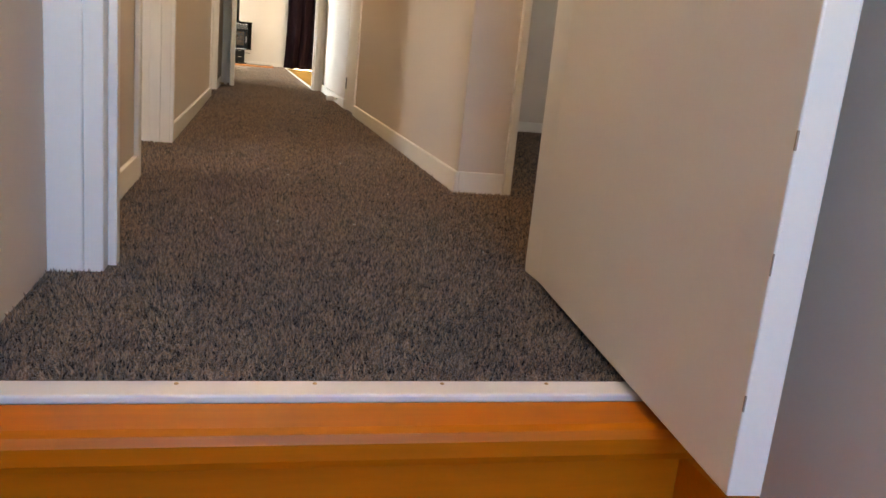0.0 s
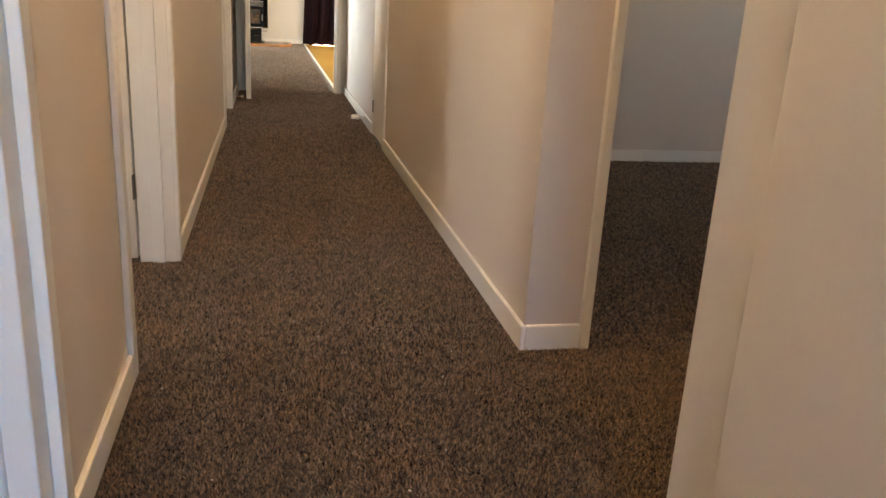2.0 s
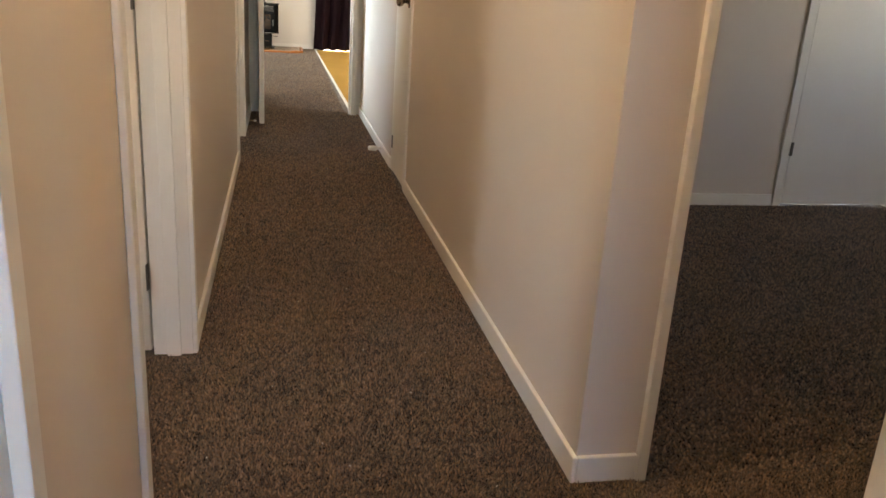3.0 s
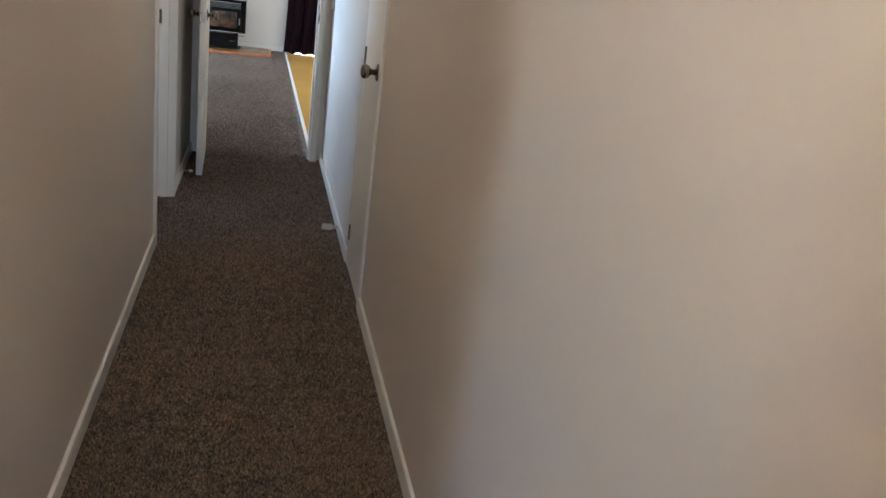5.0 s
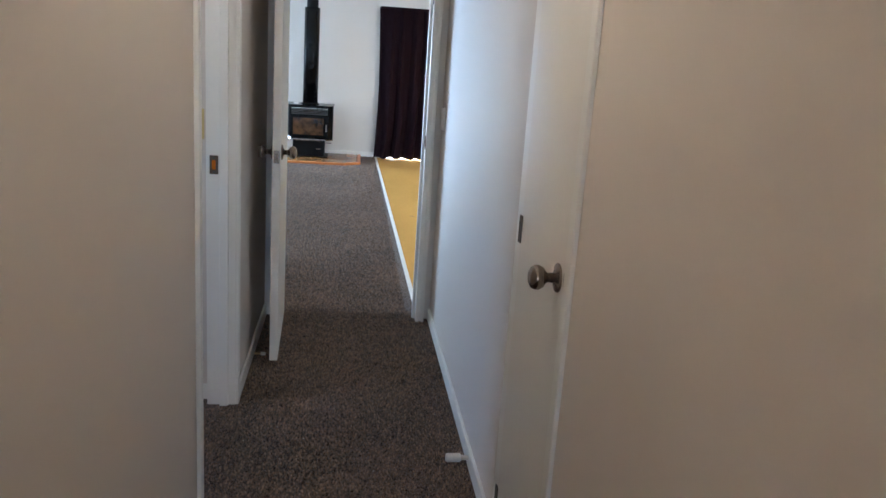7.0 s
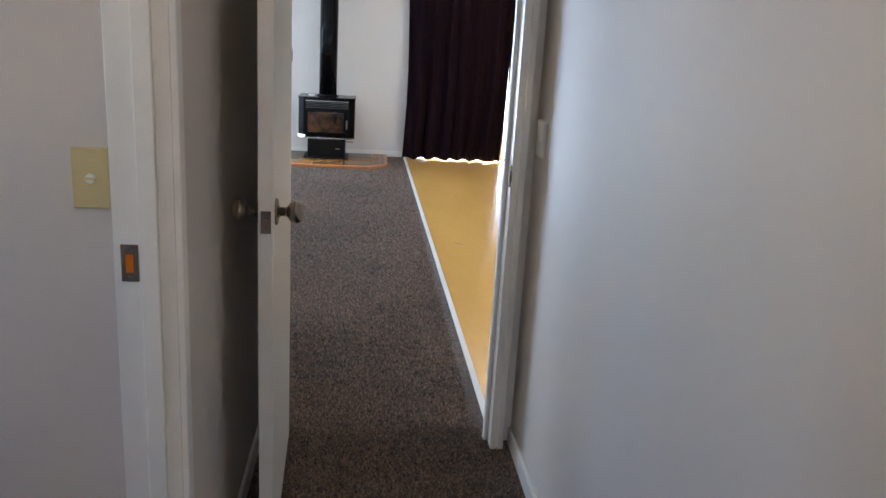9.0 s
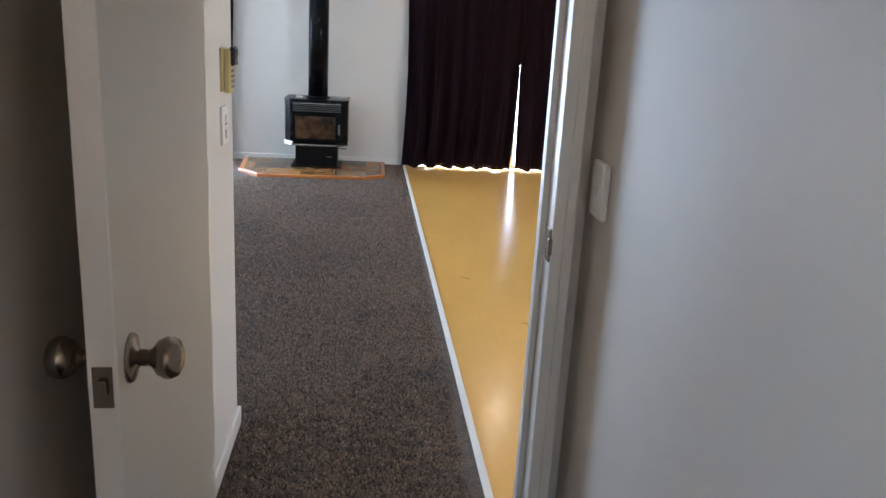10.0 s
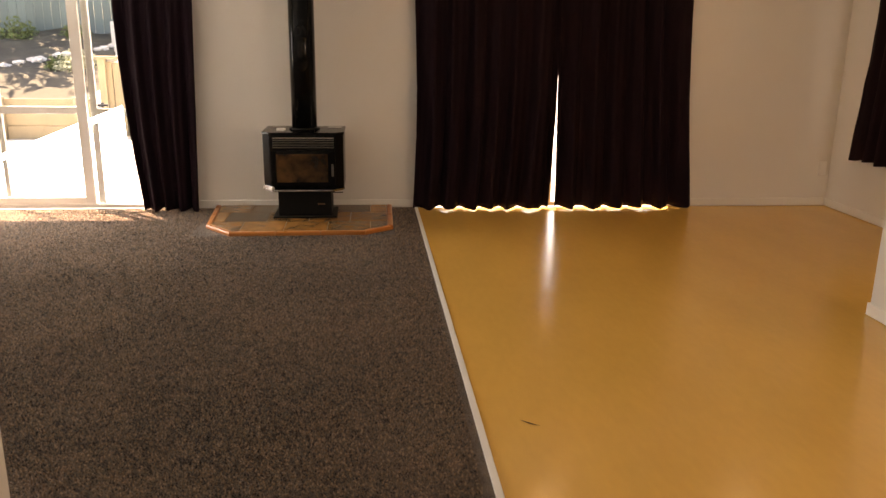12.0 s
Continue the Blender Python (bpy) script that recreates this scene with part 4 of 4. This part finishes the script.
for k in range(44):
    u = k / 43
    x, y = -6.4 + 2.5 * u + srng.uniform(-0.12, 0.12), 20.1 + 2.5 * u + srng.uniform(-0.10, 0.10)
    z = 0.44 + 0.92 * ((y - 19.66) / 4.2) ** 0.8
    r = srng.uniform(0.035, 0.085)
    stone = bmesh.new()
    bmesh.ops.create_icosphere(stone, subdivisions=1, radius=r, matrix=Matrix.Translation((x, y, z + 0.02)) @ Matrix.Diagonal((1.3, 1.0, 0.7, 1)))
    for v in stone.verts:
        v.co += Vector((srng.uniform(-1, 1), srng.uniform(-1, 1), srng.uniform(-1, 1))) * r * 0.22
    part("stone", stone, CONCRETE, edg)
fn = tagged(new("fence"), "weathered grey-green paling fence above the bank", "fence", kind="structure")
pal = mesh_of(boxes(((-0.072, -0.01, 0), (0.072, 0.01, 1.9)), bevel=0.003), FENCE, "paling")
for k in range(86):
    ob = new("paling", pal)
    ob.parent = fn
    ob.location = (-13 + k * 0.15, 23.9, 1.18 + 0.012 * math.sin(k * 2.3))
for z in (1.5, 2.7):
    part("rail", boxes(((-13.1, 23.93, z), (0, 23.98, z + 0.09))), FENCE, fn)


def shrub(at, r, count, mat, label, seed):
    rng = random.Random(seed)
    t = thing("shrub", at, label, "shrub", group="bank shrubs")
    bm = bmesh.new()
    for k in range(count):
        d = Vector((rng.gauss(0, 1), rng.gauss(0, 1), abs(rng.gauss(0, 0.8)))).normalized() * r * rng.uniform(0.35, 1.1)
        m = Matrix.Translation(d) @ Euler((rng.uniform(0, 6), rng.uniform(0, 6), rng.uniform(0, 6))).to_matrix().to_4x4()
        s2 = rng.uniform(0.5, 1.2) * 0.045
        vs = [bm.verts.new(m @ Vector(p)) for p in ((-s2 * 0.4, 0, 0), (0, -s2, 0.004), (s2 * 0.4, 0, 0), (0, s2, 0.004))]
        bm.faces.new(vs)
    part("leaves", bm, mat, t)
    bm = bmesh.new()
    for k in range(7):
        d = Vector((rng.uniform(-1, 1), rng.uniform(-1, 1), 1)).normalized() * r * 0.9
        q = d.to_track_quat("Z", "Y").to_matrix().to_4x4()
        tw2 = lathe([(0.008, -0.05), (0.003, r * 0.9)], 5, q)
        me = bpy.data.meshes.new("twig"); tw2.to_mesh(me); tw2.free(); bm.from_mesh(me)
    part("stems", bm, SOIL, t)


def bank_z(y):
    return 0.44 + 0.92 * (max(0.0, (y - 19.66)) / 4.2) ** 0.8


for x, y, r, c2, mt, lb, sd in ((-4.25, 21.1, 0.32, 700, PALE_LEAF, "pale silvery shrub on the earth bank", 1), (-4.55, 21.2, 0.20, 300, LEAF, "small green shrub on the earth bank", 2),
                                (-6.0, 23.3, 0.36, 520, LEAF, "dark green shrub below the fence", 3), (-5.0, 23.4, 0.26, 360, LEAF, "dark green shrub below the fence", 4),
                                (-6.9, 22.0, 0.30, 380, LEAF, "small green shrub on the earth bank", 5), (-5.4, 20.6, 0.16, 220, LEAF, "small green shrub on the earth bank", 6)):
    shrub((x, y, bank_z(y) - 0.04), r, c2, mt, lb, sd)


def tree(at, height, crown, count, seed, label):
    """A tapered trunk with limbs and a loose crown of many leaves."""
    rng = random.Random(seed)
    tr = thing("tree", at, label, "tree")
    part("trunk", lathe([(0.17, -0.2), (0.13, 0.8), (0.10, height * 0.55), (0.05, height * 0.85)], 12), TIMBER, tr)
    tips = []
    bm = bmesh.new()
    for k in range(14):
        a = k * 2.4 + rng.uniform(-0.3, 0.3)
        z0 = height * rng.uniform(0.45, 0.8)
        d = Vector((math.cos(a), math.sin(a), rng.uniform(0.15, 0.7))).normalized()
        ln = crown * rng.uniform(0.6, 1.1)
        m = Matrix.Translation((0, 0, z0)) @ d.to_track_quat("Z", "Y").to_matrix().to_4x4()
        limb = lathe([(0.045, 0), (0.012, ln)], 6, m)
        me = bpy.data.meshes.new("limb"); limb.to_mesh(me); limb.free(); bm.from_mesh(me)
        tips += [Vector((0, 0, z0)) + d * ln * u for u in (0.5, 0.75, 1.0)]
    part("limbs", bm, TIMBER, tr)
    bm = bmesh.new()
    for k in range(count):
        c3 = tips[rng.randrange(len(tips))]
        p = c3 + Vector((rng.gauss(0, 0.5), rng.gauss(0, 0.5), rng.gauss(0, 0.35)))
        m = Matrix.Translation(p) @ Euler((rng.uniform(0, 6), rng.uniform(0, 6), rng.uniform(0, 6))).to_matrix().to_4x4()
        s2 = rng.uniform(0.10, 0.19)
        bm.faces.new([bm.verts.new(m @ Vector(q)) for q in ((-s2 * 0.45, 0, 0), (0, -s2, 0.01), (s2 * 0.45, 0, 0), (0, s2, 0.01))])
    part("crown", bm, LEAF, tr)


# out-of-view trees, added only to throw dappled shade on the bank
tree((-7.0, 24.5, -0.06), 6.6, 3.7, 9000, 4, "unseen leafy tree added to shade the bank")
tree((-10.6, 25.0, -0.06), 6.2, 3.4, 7000, 9, "unseen leafy tree added to shade the bank")

# ---- carpet pile ----
def pile(name, x0, x1, y0, y1, pitch, height, seed, label):
    """Short tufts standing on the carpet, each a bent three-sided blade."""
    rng = np.random.default_rng(seed)
    gx, gy = np.meshgrid(np.arange(x0, x1, pitch), np.arange(y0, y1, pitch))
    p = np.stack([gx.ravel(), gy.ravel()], 1)
    p += rng.uniform(-0.5, 0.5, p.shape) * pitch
    p = p[(p[:, 0] > x0 + 0.001) & (p[:, 0] < x1 - 0.001) & (p[:, 1] > y0 + 0.001) & (p[:, 1] < y1 - 0.001)]
    k = len(p)
    ang = rng.uniform(0, 2 * np.pi, k)
    w = pitch * rng.uniform(0.32, 0.56, k)
    h = height * rng.uniform(0.6, 1.2, k)
    lean = rng.normal(0, 0.34, (k, 2)) * h[:, None]
    ca, sa = np.cos(ang), np.sin(ang)
    v = np.zeros((k, 4, 3))
    for q, (a2, s2) in enumerate(((0.0, 1.0), (2.09, 1.0), (4.19, 1.0))):
        v[:, q, 0] = p[:, 0] + w * np.cos(ang + a2)
        v[:, q, 1] = p[:, 1] + w * np.sin(ang + a2)
        v[:, q, 2] = -0.0005
    v[:, 3, :2] = p + lean
    v[:, 3, 2] = h
    idx = (np.arange(k) * 4)[:, None]
    f2 = np.concatenate([idx + np.array([[0, 1, 3]]), idx + np.array([[1, 2, 3]]), idx + np.array([[2, 0, 3]])], 0)
    me = bpy.data.meshes.new(name)
    me.vertices.add(k * 4)
    me.vertices.foreach_set("co", v.reshape(-1))
    me.loops.add(f2.size)
    me.loops.foreach_set("vertex_index", f2.reshape(-1).astype(np.int32))
    me.polygons.add(len(f2))
    me.polygons.foreach_set("loop_start", (np.arange(len(f2)) * 3).astype(np.int32))
    me.update(calc_edges=True)
    me.materials.append(TUFT)
    return tagged(new(name, me), label, "carpet", kind="stuff")


PILE = "dense short brown carpet pile"
BED_PILE = "dense short dark bedroom carpet pile"
pile("carpet_pile", -0.228, 0.653, 1.247, 1.684, 0.0054, 0.0092, 1, PILE)
pile("carpet_pile", -0.132, 0.612, 1.684, 1.81, 0.0054, 0.0092, 7, PILE)
pile("carpet_pile", -0.21, 0.70, 1.81, 2.685, 0.0060, 0.0095, 2, PILE)
pile("carpet_pile", 0.70, 1.87, 1.82, 2.685, 0.0064, 0.0095, 8, PILE)
pile("carpet_pile", -0.20, 0.686, 2.685, 4.4, 0.0068, 0.0098, 3, PILE)
pile("carpet_pile", -0.20, 0.686, 4.4, 8.03, 0.0095, 0.010, 4, PILE)
pile("carpet_pile", -0.72, -0.20, 2.668, 3.412, 0.0075, 0.009, 9, PILE)
pile("carpet_pile", -0.72, -0.20, 6.122, 6.88, 0.0085, 0.009, 10, PILE)
pile("carpet_pile", 0.872, 3.9, 2.69, 5.17, 0.0105, 0.010, 11, BED_PILE)
pile("carpet_pile", -0.124, 0.602, 8.03, 8.16, 0.0095, 0.009, 6, PILE)
pile("carpet_pile", -3.9, -1.09, 13.0, 14.78, 0.013, 0.010, 12, "dense short grey-brown lounge carpet pile")
pile("carpet_pile", -1.09, 0.578, 13.0, 13.83, 0.013, 0.010, 13, "dense short grey-brown lounge carpet pile")
pile("carpet_pile", 0.392, 0.575, 13.83, 14.78, 0.013, 0.010, 14, "dense short grey-brown lounge carpet pile")
pile("carpet_pile", -3.4, 0.578, 8.16, 13.0, 0.0105, 0.010, 5, "dense short grey-brown lounge carpet pile")

# a few specks of lint on the hall carpet
rng = random.Random(5)
bm = bmesh.new()
for k in range(46):
    x, y = rng.uniform(-0.15, 0.64), rng.uniform(1.9, 7.9)
    m = Matrix.Translation((x, y, 0.0095)) @ Euler((rng.uniform(-0.4, 0.4), rng.uniform(-0.4, 0.4), rng.uniform(0, 6.3))).to_matrix().to_4x4()
    a2, b3 = rng.uniform(0.0012, 0.003), rng.uniform(0.0008, 0.0018)
    bmesh.ops.create_cube(bm, size=1, matrix=m @ Matrix.Diagonal((a2 * 2, b3 * 2, 0.0012, 1)))
tagged(new("carpet_lint", mesh_of(bm, WHITE_PL, "carpet_lint")), "tiny pale specks of lint on the carpet", "lint", kind="stuff")
